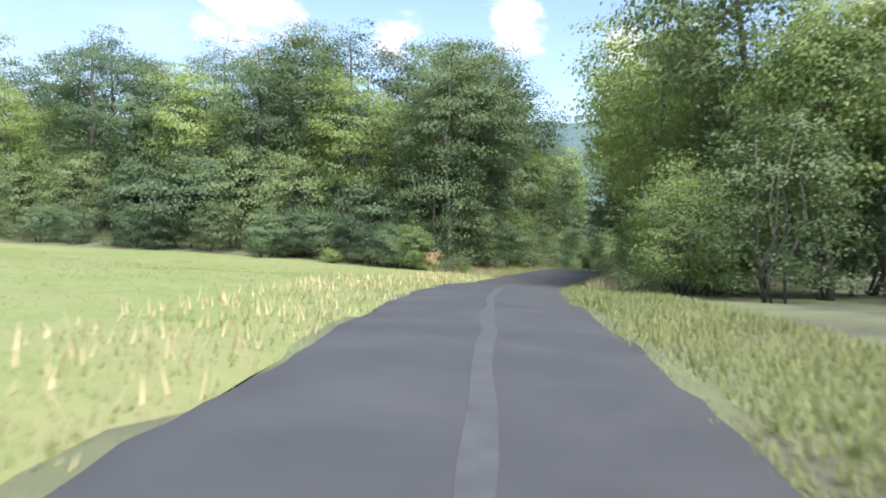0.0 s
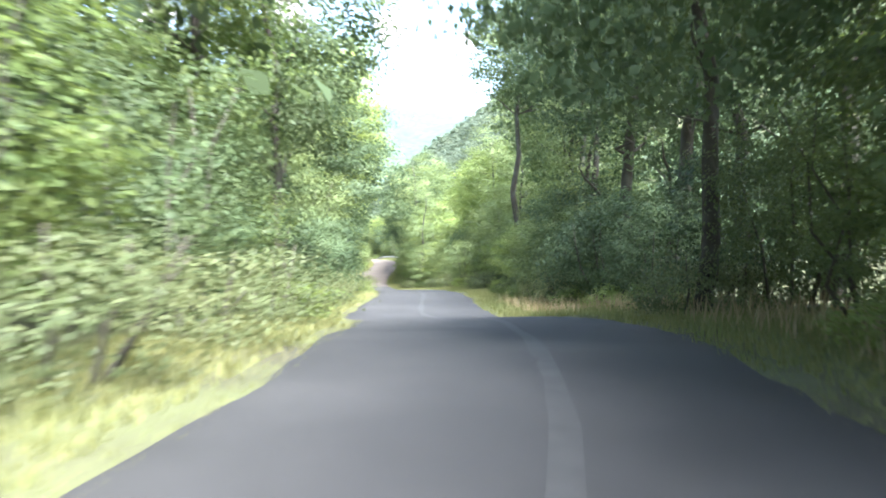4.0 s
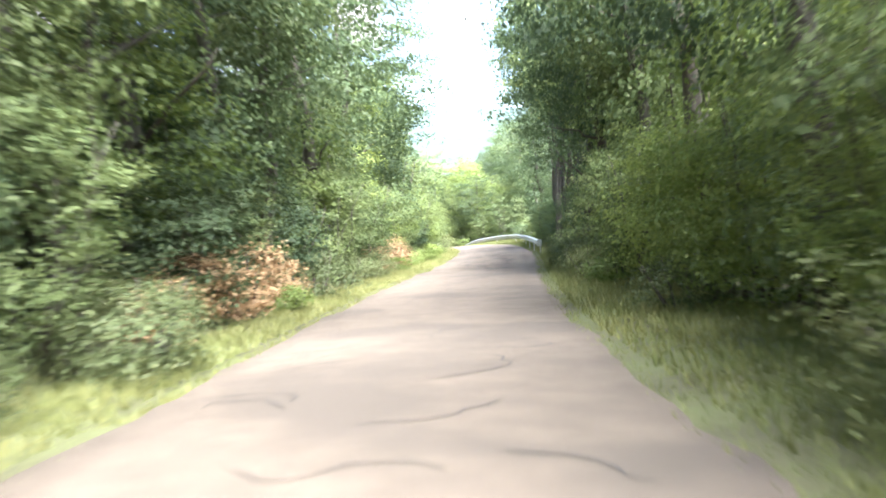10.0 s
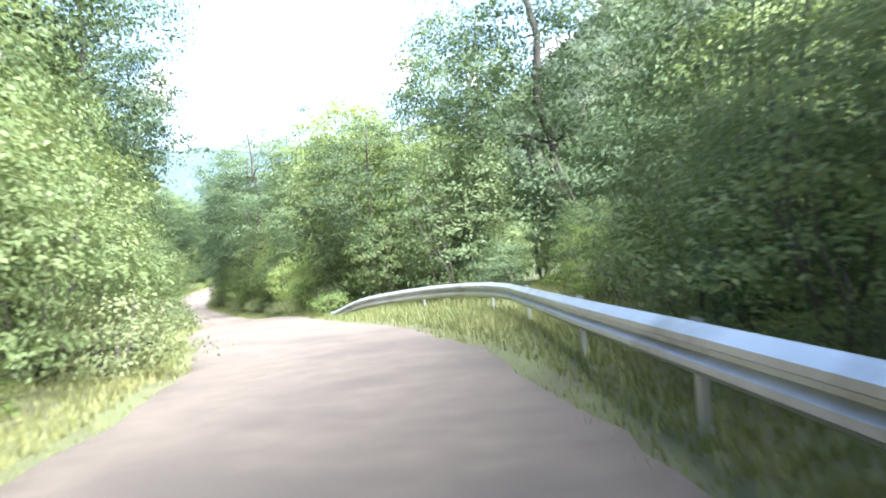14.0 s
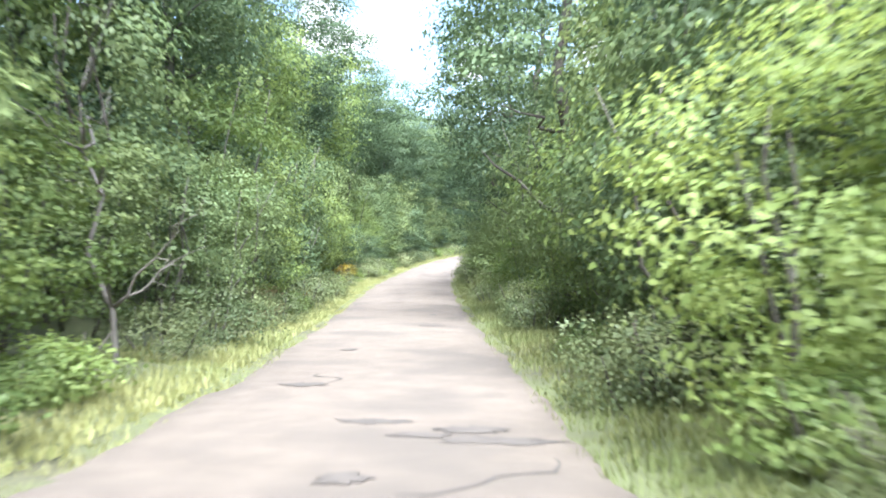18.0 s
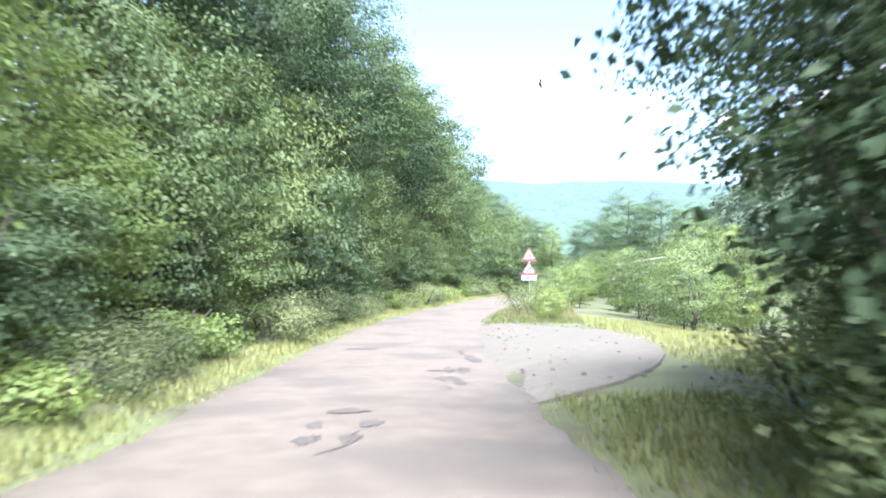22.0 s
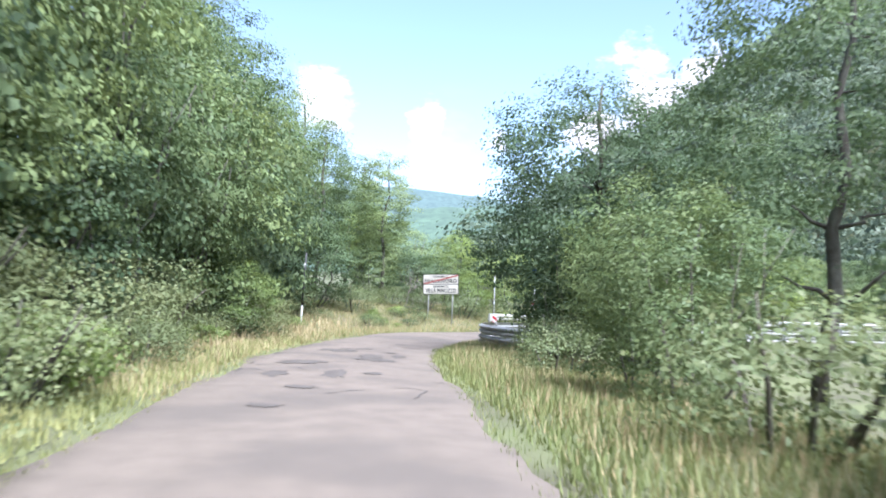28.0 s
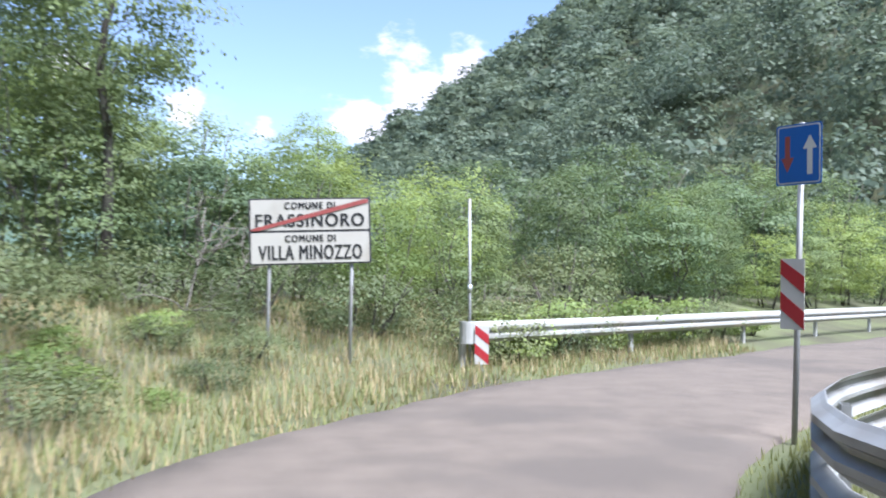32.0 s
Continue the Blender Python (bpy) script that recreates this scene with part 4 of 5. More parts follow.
for i in range(9):
    y = 258.5 + 3.0 * i
    plant(rp.choice(["hazel", "bramble", "dark"]), -50.4 - (1.5 if y > 269 else 0.0) + rp.uniform(-0.3, 0.3), y, rp.uniform(1.0, 1.3), rg=rp)
    plant(rp.choice(["hazel", "hazel", "dark"]), -52.2 + rp.uniform(-0.4, 0.4), y + 1.4, rp.uniform(1.5, 2.0), rg=rp, stretch=1.2)
    plant("ivy", -54.4 + rp.uniform(-0.5, 0.5), y, rp.uniform(1.05, 1.3) * (1.0 if y < 277 else 0.8), rg=rp)
# lighter-leaved kinds brighten this edge, where the sun leaves it shaded
wall(1, -41, -20, 3.3, ["hazel", "bright", "bright"], ["ash", "robinia", "pale"], far=2.4, tall=(0.7, 0.9))
wall(1, -20, -6, 2.4, ["hazel", "bright", "hazel"], ["ash", "robinia", "ash"], far=2.4, tall=(0.7, 0.9))
mids(1, -36, -6, 4.6, ["hazel", "bright"])
wall(1, -6, 12, 3.4, ["dark", "hazel", "dark"], ["ash", "twin", "oak"], far=2.0)
wall(1, 12, 37, 2.8, ["bright", "hazel", "hazel"], ["ivy", "ash", "oak"], step_near=2.0, far=2.6, tall=(1.1, 1.45))
wall(1, 37, 50, 2.8, ["bright", "hazel", "hazel"], ["robinia", "ivy", "robinia"], step_near=2.0, far=3.0, tall=(1.0, 1.25))
mids(1, 14, 50, 4.4, ["hazel", "dark"], scale=(1.0, 1.5))
for y, o, sc in [(49, 6.6, 0.6), (56, 6.6, 0.7), (60, 5.6, 0.75), (63, 6.4, 1.0)]:
    c, n, t, h = along(s_at_y(y))
    plant("robinia", c[0] + n[0] * o, c[1] + n[1] * o, sc, rg=rp)
# pale leaf colours lift the shaded road-facing side
wall(1, 50, 90, 2.4, ["hazel", "bright", "bright"], ["ivy", "ash", "robinia"], tall=(0.55, 0.8))
mids(1, 50, 90, 3.7, ["hazel", "hazel", "bright"])
wall(1, 88, 108, 2.4, ["bramble", "hazel", "bramble"], ["twin", "grove", "ivy"], step_near=1.6, step_far=3.8, far=2.4)
wall(1, 108, 127, 2.6, ["bramble", "dark", "bramble", "hazel"], ["twin", "grove", "twin"], step_near=1.6, step_far=3.4, far=2.0, scale=(0.5, 0.8), under=False)
mids(1, 90, 134, 7.6, ["hazel", "bright", "dark"], step=2.0, scale=(0.9, 1.5))
mids(1, 92, 134, 10.5, ["hazel", "bright", "bright"], step=2.4, scale=(1.5, 2.2))
# lighter leaves again in place of missing light, up to y 200
wall(1, 142, 162, 2.1, ["bright", "hazel", "hazel"], ["oak", "ash", "robinia"], far=2.4, tall=(0.5, 0.7))
wall(1, 162, 196, 2.3, ["bright", "hazel", "hazel"], ["robinia", "ash", "ivy"], far=2.4, tall=(0.85, 1.2))
mids(1, 136, 162, 3.5, ["bright", "hazel", "bright"], scale=(0.9, 1.3))
mids(1, 162, 200, 3.7, ["bright", "hazel", "hazel"])
for y, o, k, sc in [(198, 5.6, "ivy", 1.1), (203, 7.4, "ivy", 1.05), (207, 9.0, "ivy", 0.95), (200.5, 4.2, "dark", 1.2), (203.5, 5.6, "hazel", 1.3), (206.5, 8.0, "dark", 1.3), (204, 10.5, "ash", 0.9), (201.5, 6.6, "spread", 1.2), (195.5, 3.3, "bright", 0.6), (197.5, 3.8, "hazel", 0.7), (199.5, 3.4, "bramble", 1.0), (201.5, 4.2, "bright", 0.6), (203.5, 4.6, "bramble", 1.1), (192.5, 3.1, "bramble", 0.9), (226, 4.4, "bright", 0.42), (229, 3.6, "bramble", 1.1), (232, 4.6, "hazel", 0.6), (235, 3.4, "bright", 0.42),
                    (237, 5.6, "bright", 0.7), (240, 3.6, "bramble", 1.2), (243, 5.4, "hazel", 0.75), (246, 4.0, "bright", 0.55), (249, 5.6, "bright", 0.85), (252, 4.2, "hazel", 0.7), (254, 6.8, "hazel", 1.0), (257, 5.0, "dark", 0.95),
                    (260, 4.4, "bramble", 1.2), (263, 4.6, "hazel", 0.8), (239, 8, "bright", 0.9), (246, 9, "hazel", 1.05), (233, 8.5, "hazel", 0.9), (252, 9.5, "bright", 1.1), (258, 8.5, "hazel", 1.2), 
                    (226, 9.5, "hazel", 1.0), (242, 12, "ash", 0.55), (256, 13, "oak", 0.7), (249, 14, "robinia", 0.65), (262, 11, "oak", 0.8)]:
    c, n, t, h = along(s_at_y(y))
    p = c[:2] + n * o
    plant(k, p[0], p[1], sc, rg=rp)
plant("spread", -40.9, 274.9, 0.98, rg=rp)
plant("oak", -38.0, 267.5, 0.85, rg=rp)
plant("hazel", -40.6, 269.0, 1.2, rg=rp)
plant("brown", -27.2, 171.8, 0.6, rg=rp)
plant("snag", -23.2, 162.2, 0.95, rg=rp)
plant("spread", -29.4, 207.6, 1.0, rg=rp)
plant("gold", -35.7, 192.6, 1.1, rg=rp)
plant("gold", -35.2, 190.8, 0.9, rg=rp)
plant("gold", -29.9, 178.2, 0.7, rg=rp)
plant("dark", -41.3, 276.2, 0.9, rg=rp)
plant("twigs", -46.9, 289.6, 1.0, rg=rp)
plant("twigs", -46.2, 290.2, 0.8, rg=rp)
for y, o, sc in [(77.5, -3.7, 0.8), (79.5, -3.9, 1.1), (81.0, -3.6, 0.9), (82.6, -4.0, 1.2), (84.2, -3.8, 0.8), (95.5, -3.7, 0.9), (98.5, -3.6, 1.0), (100.5, -4.1, 1.1), (102.5, -3.8, 0.8)]:
    c, n, t, h = along(s_at_y(y))
    plant("brown", c[0] + n[0] * o, c[1] + n[1] * o, sc, rg=rp, stretch=0.8)

for i in range(34):                                    # scrub behind the pull-off
    c, n, t, h = along(s_at_y(rp.uniform(206, 246)))
    o = h + rp.uniform(7.5, 22)
    plant(rp.choice(["hazel", "bright", "dark", "hazel"]), c[0] + n[0] * o, c[1] + n[1] * o, rp.uniform(0.8, 1.4), rg=rp)
for i in range(22):                                    # bramble slope by the last stretch
    y = 246 + 1.3 * i
    c, n, t, h = along(s_at_y(y))
    o = -(h + rp.uniform(1.3, 2.4))
    plant(rp.choice(["bramble", "bright", "bramble", "weed"]), c[0] + n[0] * o, c[1] + n[1] * o, rp.uniform(0.5, 0.75), rg=rp, stretch=0.9)
# single trees that stand out
for x, y, k, sc in [(-4.9, -21.0, "pale", 1.15), (6.3, -17.6, "pale", 1.2), (5.3, 19.8, "grove", 1.2), (7.2, 16.0, "twin", 1.15), (7.6, -35.5, "ash", 1.25), (9.5, -31, "robinia", 0.95), (10, -39, "robinia", 0.9), (12, -35, "hazel", 1.9), (8.2, -42.5, "hazel", 1.3),
                    (-10.9, 76, "oak", 1.35), (-11.5, 84, "ivy", 1.4), (-11.3, 91, "oak", 1.3), (-1.0, 90, "ash", 1.1), (-1.2, 95, "oak", 1.1), (-12.2, 103, "oak", 1.2),
                    (-2.6, 112, "twin", 1.25), (-2.9, 110.2, "grove", 1.2), (-0.8, 118, "oak", 1.1), (-0.9, 128.5, "hazel", 1.6), (-1.4, 135.0, "dark", 1.5), (-3.6, 139.5, "hazel", 1.8), (-8.0, 142.0, "hazel", 0.85), (-2.5, 139, "oak", 1.1), (-8.6, 143, "oak", 0.6), (-17.5, 136, "ash", 1.4),
                    (-20.5, 147, "oak", 1.4), (-24, 156, "oak", 1.35), (-28.5, 166, "ash", 1.45), (-33.5, 177, "oak", 1.4), (-9.3, 148.5, "robinia", 0.95), (-10.6, 153.0, "ash", 0.85), (-11.5, 156, "oak", 0.72), (-14.5, 164, "oak", 0.85), (-38.5, 189, "oak", 1.4), (-42.5, 200, "oak", 1.45), (-46, 212, "oak", 1.5),
                    (-49.5, 225, "oak", 1.5), (-51, 236, "oak", 1.4), (-52, 247, "ash", 1.3), (-19.5, 174, "oak", 1.25), (-23, 183, "oak", 1.2)]:
    plant(k, x, y, sc, rg=rp)
for x, y, k, sc in [(-42.2, 270.6, "bramble", 0.9), (-41.6, 272.8, "dark", 0.75), (-40.6, 270.6, "hazel", 0.9), (-39.6, 275.6, "hazel", 0.9), (-38.6, 278.8, "dark", 1.0), (-37.4, 282.0, "hazel", 0.9), (-41.2, 275.6, "bramble", 1.2), (-36.5, 276, "oak", 0.7),
                    (-40.0, 281.0, "bramble", 1.1), (-42.6, 267.5, "bramble", 0.8), (-42.0, 264.5, "hazel", 0.65), (-34, 284.5, "dark", 1.0), (-40.5, 291.6, "weed", 1.1), (-38.6, 292.4, "weed", 1.2), (-36.8, 293.6, "weed", 1.1), (-42.0, 290.4, "weed", 1.0)]:
    plant(k, x, y, sc, rg=rp)

rn = random.Random(19)
# crowns that reach over the lane, by place along the road and distance from its middle
for y, o, k, sc in [(-31, 5.3, "robinia", 1.2), (-25, 4.9, "robinia", 1.25), (-18, 4.6, "robinia", 1.2), (-10, 4.8, "ash", 1.1), (-19, -4.8, "ash", 1.0),
                    (27, -5.6, "robinia", 1.5), (33, -5.4, "ash", 1.35), (39, -5.2, "robinia", 1.55), (45, -5.0, "ash", 1.4), (51, -4.9, "robinia", 1.55), (57, -4.9, "oak", 1.35), (63, -4.9, "ash", 1.4), (69, -5.0, "oak", 1.35), (75, -5.3, "ash", 1.35), (81, -5.6, "oak", 1.2),
                    (54.5, 4.3, "ivy", 1.05), (64, 5.2, "ash", 1.15), (70, 5.0, "oak", 1.15), (76, 4.8, "ash", 1.2), (82, 4.9, "oak", 1.15), (88, 4.8, "ash", 1.2), (94, 4.6, "oak", 1.1), (100, 4.5, "ash", 1.2), (105.5, 4.6, "oak", 1.15), (113, 5.0, "twin", 1.15),
                    (86, -4.7, "ash", 1.15), (143.5, 5.4, "hazel", 1.95), (147, 4.8, "hazel", 1.95), (146, 9.5, "ash", 1.05), (150.5, 9.8, "oak", 1.0), (154, 6.0, "robinia", 0.8), (188, 4.5, "ash", 1.15), (193, 4.7, "oak", 1.05),
                    (228, -5.4, "oak", 1.1), (234, -5.2, "ash", 1.1), (241, -5.1, "oak", 1.1), (248, -5.2, "ash", 1.12), (254.5, -5.3, "oak", 1.0), (260, -5.7, "ash", 0.9)]:
    c, n, t, h = along(s_at_y(y))
    plant(k, c[0] + n[0] * o, c[1] + n[1] * o, sc, rg=rn)
for x, y, k, sc in [(-41.3, 273.6, "dark", 1.25), (-40.4, 271.8, "hazel", 1.1)]:
    plant(k, x, y, sc, rg=rn)
for i in range(26):                                    # creeper-hung slope on the bank before the bend
    c, n, t, h = along(s_at_y(213 + 2.0 * i + rn.uniform(-0.5, 0.5)))
    o = -(h + rn.uniform(2.4, 3.2))
    plant(rn.choice(["hazel", "bright", "hazel", "dark"]), c[0] + n[0] * o, c[1] + n[1] * o, rn.uniform(0.75, 1.15), rg=rn, stretch=rn.uniform(1.1, 1.4))
for i in range(12):                                    # low growth under the trunks outside the barrier
    c, n, t, h = along(s_at_y(112 + 2.1 * i + rn.uniform(-0.5, 0.5)))
    o = h + rn.uniform(3.4, 7.0)
    plant(rn.choice(["dark", "bramble", "hazel", "bright"]), c[0] + n[0] * o, c[1] + n[1] * o, rn.uniform(0.5, 0.8), rg=rn)
for i in range(34):                                    # herb layer at the foot of the bank, sunlit look from lighter leaves
    c, n, t, h = along(s_at_y(196 + 2.0 * i + rn.uniform(-0.6, 0.6)))
    o = -(h + rn.uniform(1.1, 2.2))
    plant(rn.choice(["weed", "weed", "bramble"]), c[0] + n[0] * o, c[1] + n[1] * o, rn.uniform(0.8, 1.2), rg=rn)
for i in range(16):                                    # weeds at the meadow's corner
    plant(rn.choice(["weed", "bramble", "weed", "dark"]), -3.2 - 0.75 * i + rn.uniform(-0.3, 0.3), -24.6 + rn.uniform(-0.7, 1.2), rn.uniform(0.6, 0.95), rg=rn)
for i in range(14):                                    # ferny growth behind the barrier's bend
    plant(rn.choice(["weed", "bramble", "dark", "hazel"]), -3.6 + rn.uniform(-0.2, 2.4), 110 + 2.2 * i, rn.uniform(0.5, 0.85), rg=rn)
for y, side, k, sc in [(66, -1, "bright", 1.2), (69, -1, "bright", 1.35), (72, -1, "bright", 1.25), (75, -1, "hazel", 1.1), (74, 1, "bright", 0.8), (78, 1, "bright", 0.9), (82, 1, "weed", 1.4), (86, 1, "bright", 0.8),
                       (178, -1, "bright", 1.3), (181, -1, "hazel", 1.5), (184, -1, "bright", 1.5), (187, -1, "hazel", 1.4), (190, -1, "bright", 1.3), (194, -1, "bright", 1.2), (100, -1, "bright", 1.0), (104, -1, "bright", 1.1), (116, -1, "bright", 1.1), (121, -1, "bright", 1.2)]:
    c, n, t, h = along(s_at_y(y))
    o = side * (h + 2.3 + 0.5 * sc)
    plant(k, c[0] + n[0] * o, c[1] + n[1] * o, sc, rg=rn, stretch=1.15)
rq = random.Random(5)
for i in range(13):                                    # scrub behind the white barrier
    x, y = -35.0 + 2.5 * i, 296.2 + 1.25 * i
    plant(rq.choice(["hazel", "bright", "dark", "hazel"]), x, y + rq.uniform(0.4, 1.4), rq.uniform(0.7, 1.1), rg=rq)
    plant(rq.choice(["hazel", "dark"]), x + 1.0, y + rq.uniform(3.5, 5.5), rq.uniform(1.0, 1.5), rg=rq)
for i in range(46):                                    # low growth round the signs
    x, y = rq.uniform(-50.5, -43.5), rq.uniform(279, 292)
    s, o, z, h = to_road(x, y)
    if o[0] < -(h[0] + 1.3):
        plant(rq.choice(["weed", "bramble", "weed", "bramble"]), x, y, rq.uniform(0.35, 0.6), rg=rq, stretch=0.8)
for i in range(14):                                    # creeper along the white barrier
    x, y = -42.2 + 0.62 * i + rq.uniform(-0.1, 0.1), 290.2 + 0.36 * i
    plant(rq.choice(["weed", "bramble"]), x, y, rq.uniform(0.55, 0.8), rg=rq)


def build_backing():
    """Deep woods behind the edge on both sides, leaves only, one mass each."""
    for name, side, y0, y1, label in (("woodland", -1, -16, 275, "deep broadleaf wood on the bank"), ("woodland", 1, -85, 215, "deep broadleaf wood on level ground")):
        rg = np.random.default_rng(91 + side)
        cs, ts, sunny, sunny_t = [], [], [], []
        s = s_at_y(y0)
        while s < s_at_y(y1):
            c, n, t, h = along(s)
            for o0 in (9.0, 14.0, 20.0):
                o = side * (h + o0 + rg.uniform(-1.5, 2.5))
                p = c[:2] + n * o
                z = float(ground_height(p[0], p[1])[0])
                tall = rg.uniform(7, 12) * (0.55 if side > 0 and (136 < p[1] < 172 or 48 < p[1] < 88) else 1.0)
                a, b = crown_leaves(rg, (p[0], p[1], z + tall * 0.5), (2.6, 2.6, tall * 0.55), 40, 13, 0.5, np.full(520, 0.36), hollow=0.3)
                if side > 0 and 92 < p[1] < 138:          # thin growth beyond the bare trunks, its backlight put into a lighter leaf colour
                    if o0 < 18:
                        sunny.append(a[::3] * [1, 1, 0.6] + [0, 0, 0.4 * z])
                        sunny_t.append(b[::3])
                        continue
                cs.append(a)
                ts.append(b)
            s += rg.uniform(2.6, 3.8)
        if sunny:
            tagged(part("understorey", quads("understorey", np.concatenate(sunny), np.concatenate(sunny_t)), LEAF_LIGHT), "thin growth beyond the bare trunks, coloured a backlit yellow-green", "woodland", kind="stuff")
        tagged(part(name, quads(name, np.concatenate(cs), np.concatenate(ts)), LEAF_DARK), label, "woodland", kind="stuff")
    rg = np.random.default_rng(95)
    cs, ts = [], []
    for i in range(60):
        x, y = rg.uniform(-75, -4), rg.uniform(-12, -3)
        z = float(ground_height(x, y)[0])
        tall = rg.uniform(8, 13)
        a, b = crown_leaves(rg, (x, y, z + tall * 0.5), (2.8, 2.8, tall * 0.55), 40, 6, 0.55, np.full(240, 0.55), hollow=0.3)
        cs.append(a)
        ts.append(b)
    tagged(part("woodland", quads("woodland", np.concatenate(cs), np.concatenate(ts)), LEAF_DARK), "deep broadleaf wood beyond the meadow", "woodland", kind="stuff")

    for side, y0, y1, e0, e1, many in ((-1, -10, 225, 24, 50, 620), (1, -80, 215, 24, 125, 1700)):
        rg = np.random.default_rng(99 + side)
        cs, ts = [], []
        for i in range(many):
            c, n, t, h = along(s_at_y(rg.uniform(y0, y1)))
            p = c[:2] + n * side * (h + rg.uniform(e0, e1))
            z = float(ground_height(p[0], p[1])[0])
            tall = rg.uniform(6, 9)
            a, b = crown_leaves(rg, (p[0], p[1], z + tall * 0.5), (2.7, 2.7, tall * 0.52), 24, 6, 0.7, np.full(144, 0.85), hollow=0.5, low=-0.4)
            cs.append(a)
            ts.append(b)
        tagged(part("woodland", quads("woodland", np.concatenate(cs), np.concatenate(ts)), LEAF_DARK), "continuous broadleaf wood away from the lane", "woodland", kind="stuff")


build_backing()


def build_hill_woods():
    """Closed canopy of the steep valley side."""
    rg = np.random.default_rng(14)
    cs, ts = [], []
    n = 0
    while n < 4600:
        b, r = math.radians(rg.uniform(2, 84 if n < 3700 else 150)), 40 + 255 * rg.random() ** 0.7
        x, y = HILL_C[0] + r * math.sin(b), HILL_C[1] + r * math.cos(b)
        s, o, z0, h = to_road(x, y)
        if abs(o[0]) < 11:
            n += 1
            continue
        z = float(ground_height(x, y)[0])
        rad = rg.uniform(2.2, 4.2)
        many, fine = (48, 0.145) if r < 105 else ((26, 0.235) if r < 170 else (15, 0.34))
        c, t = crown_leaves(rg, (x, y, z + rad * 1.0), (rad, rad, rad * rg.uniform(1.1, 1.7)), many, 8, rad * 0.22, np.full(many * 8, rad * fine), lobes=3, hollow=0.85, low=-0.1, form=1.3)
        cs.append(c)
        ts.append(np.clip(t + rg.normal() * 0.25, 0, 1))
        n += 1
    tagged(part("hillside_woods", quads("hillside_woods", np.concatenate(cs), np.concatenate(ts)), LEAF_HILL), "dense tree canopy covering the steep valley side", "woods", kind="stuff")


build_hill_woods()


def grass_band(name, side, y0, y1, e0, e1, density, tall, mat, label, seed, wide=0.022):
    """Blades on a strip beside the road."""
    rg = np.random.default_rng(seed)
    s0, s1 = s_at_y(y0), s_at_y(y1)
    n = int((s1 - s0) * (e1 - e0) * density)
    s = rg.uniform(s0, s1, n)
    i = np.clip(np.searchsorted(LINE_S, s), 1, len(LINE_S) - 1)
    e = e0 + (e1 - e0) * rg.random(n) ** 0.9
    o = side * (HALF[i] + e)
    j = rg.uniform(-0.4, 0.4, n)
    x, y = LINE[i, 0] + LINE_N[i, 0] * o + LINE_T[i, 0] * j, LINE[i, 1] + LINE_N[i, 1] * o + LINE_T[i, 1] * j
    blades(name, x, y, tall * (0.8 + 0.2 * np.clip(e / 0.8, 0, 1)), mat, label, rg, wide)


def blades(name, x, y, tall, mat, label, rg, wide):
    n = len(x)
    z = ground_height(x, y) - 0.02
    h = tall * rg.uniform(0.5, 1.2, n)
    a = rg.uniform(0, 6.283, n)
    u = np.stack([np.cos(a), np.sin(a), 0 * a], 1)
    v = np.stack([-np.sin(a), np.cos(a), 0 * a], 1)
    b = np.stack([x, y, z], 1)
    w = wide * rg.uniform(0.6, 1.3, n)[:, None]
    tip = b + np.stack([0 * h, 0 * h, h], 1) + v * (h * rg.uniform(0.1, 0.6, n))[:, None]
    clump = 0.5 + 0.25 * rg.normal(size=n)
    for q in range(7):                                 # tufts and paler drifts of several sizes
        b0, w0 = rg.uniform(0, 6.283), 0.35 * 1.75 ** q
        clump += 0.11 * np.sin(w0 * (x * math.cos(b0) + y * math.sin(b0)) + 1.3 * np.sin(0.6 * w0 * (y * math.cos(b0) - x * math.sin(b0))) + rg.uniform(0, 6.283))
    me = tris(name, np.stack([b - u * w, b + u * w, tip], 1), np.clip(clump, 0, 1))
    tagged(part(name, me, mat), label, "grass", kind="stuff")


grass_band("verge_grass", -1, -24, 150, -0.1, 1.9, 459, 0.14, GRASS_GREEN, "uneven green and straw verge grass", 1, 0.011)
grass_band("verge_grass", -1, 150, 276, -0.1, 2.1, 459, 0.15, GRASS_GREEN, "uneven green and straw verge grass", 2, 0.011)
grass_band("verge_grass", 1, -80, 100, -0.1, 2.6, 374, 0.16, GRASS_GREEN, "uneven green and straw verge grass", 3, 0.011)
grass_band("verge_grass", 1, 100, 206, -0.1, 2.4, 391, 0.16, GRASS_GREEN, "uneven green verge grass", 4, 0.011)
grass_band("verge_grass", 1, 224, 278, -0.1, 3.6, 340, 0.19, GRASS_GREEN, "tall green and straw verge grass", 5, 0.011)
grass_band("verge_grass", 1, 203, 229, 3.4, 11.0, 187, 0.17, GRASS_GREEN, "rough grass behind the pull-off", 15, 0.011)
grass_band("wood_grass", 1, 103, 143, 2.3, 9.5, 130, 0.20, GRASS_GREEN, "rank grass under the trunks outside the barrier", 17, 0.014)
grass_band("dry_grass", -1, -27, -19, 0.2, 3.2, 45, 0.30, GRASS_DRY, "dry grass at the meadow's corner", 18, 0.012)
grass_band("dry_grass", 1, 226, 279, 0.4, 3.6, 70, 0.26, GRASS_DRY, "straw-coloured grass on the verge", 16, 0.010)
grass_band("dry_grass", -1, 225, 282, 1.0, 3.0, 40, 0.40, GRASS_DRY, "tall dry grass stems on the bank", 6, 0.018)
grass_band("dry_grass", 1, -38, 10, 0.8, 3.2, 34, 0.42, GRASS_DRY, "tall dry grass stems on the verge", 7, 0.018)


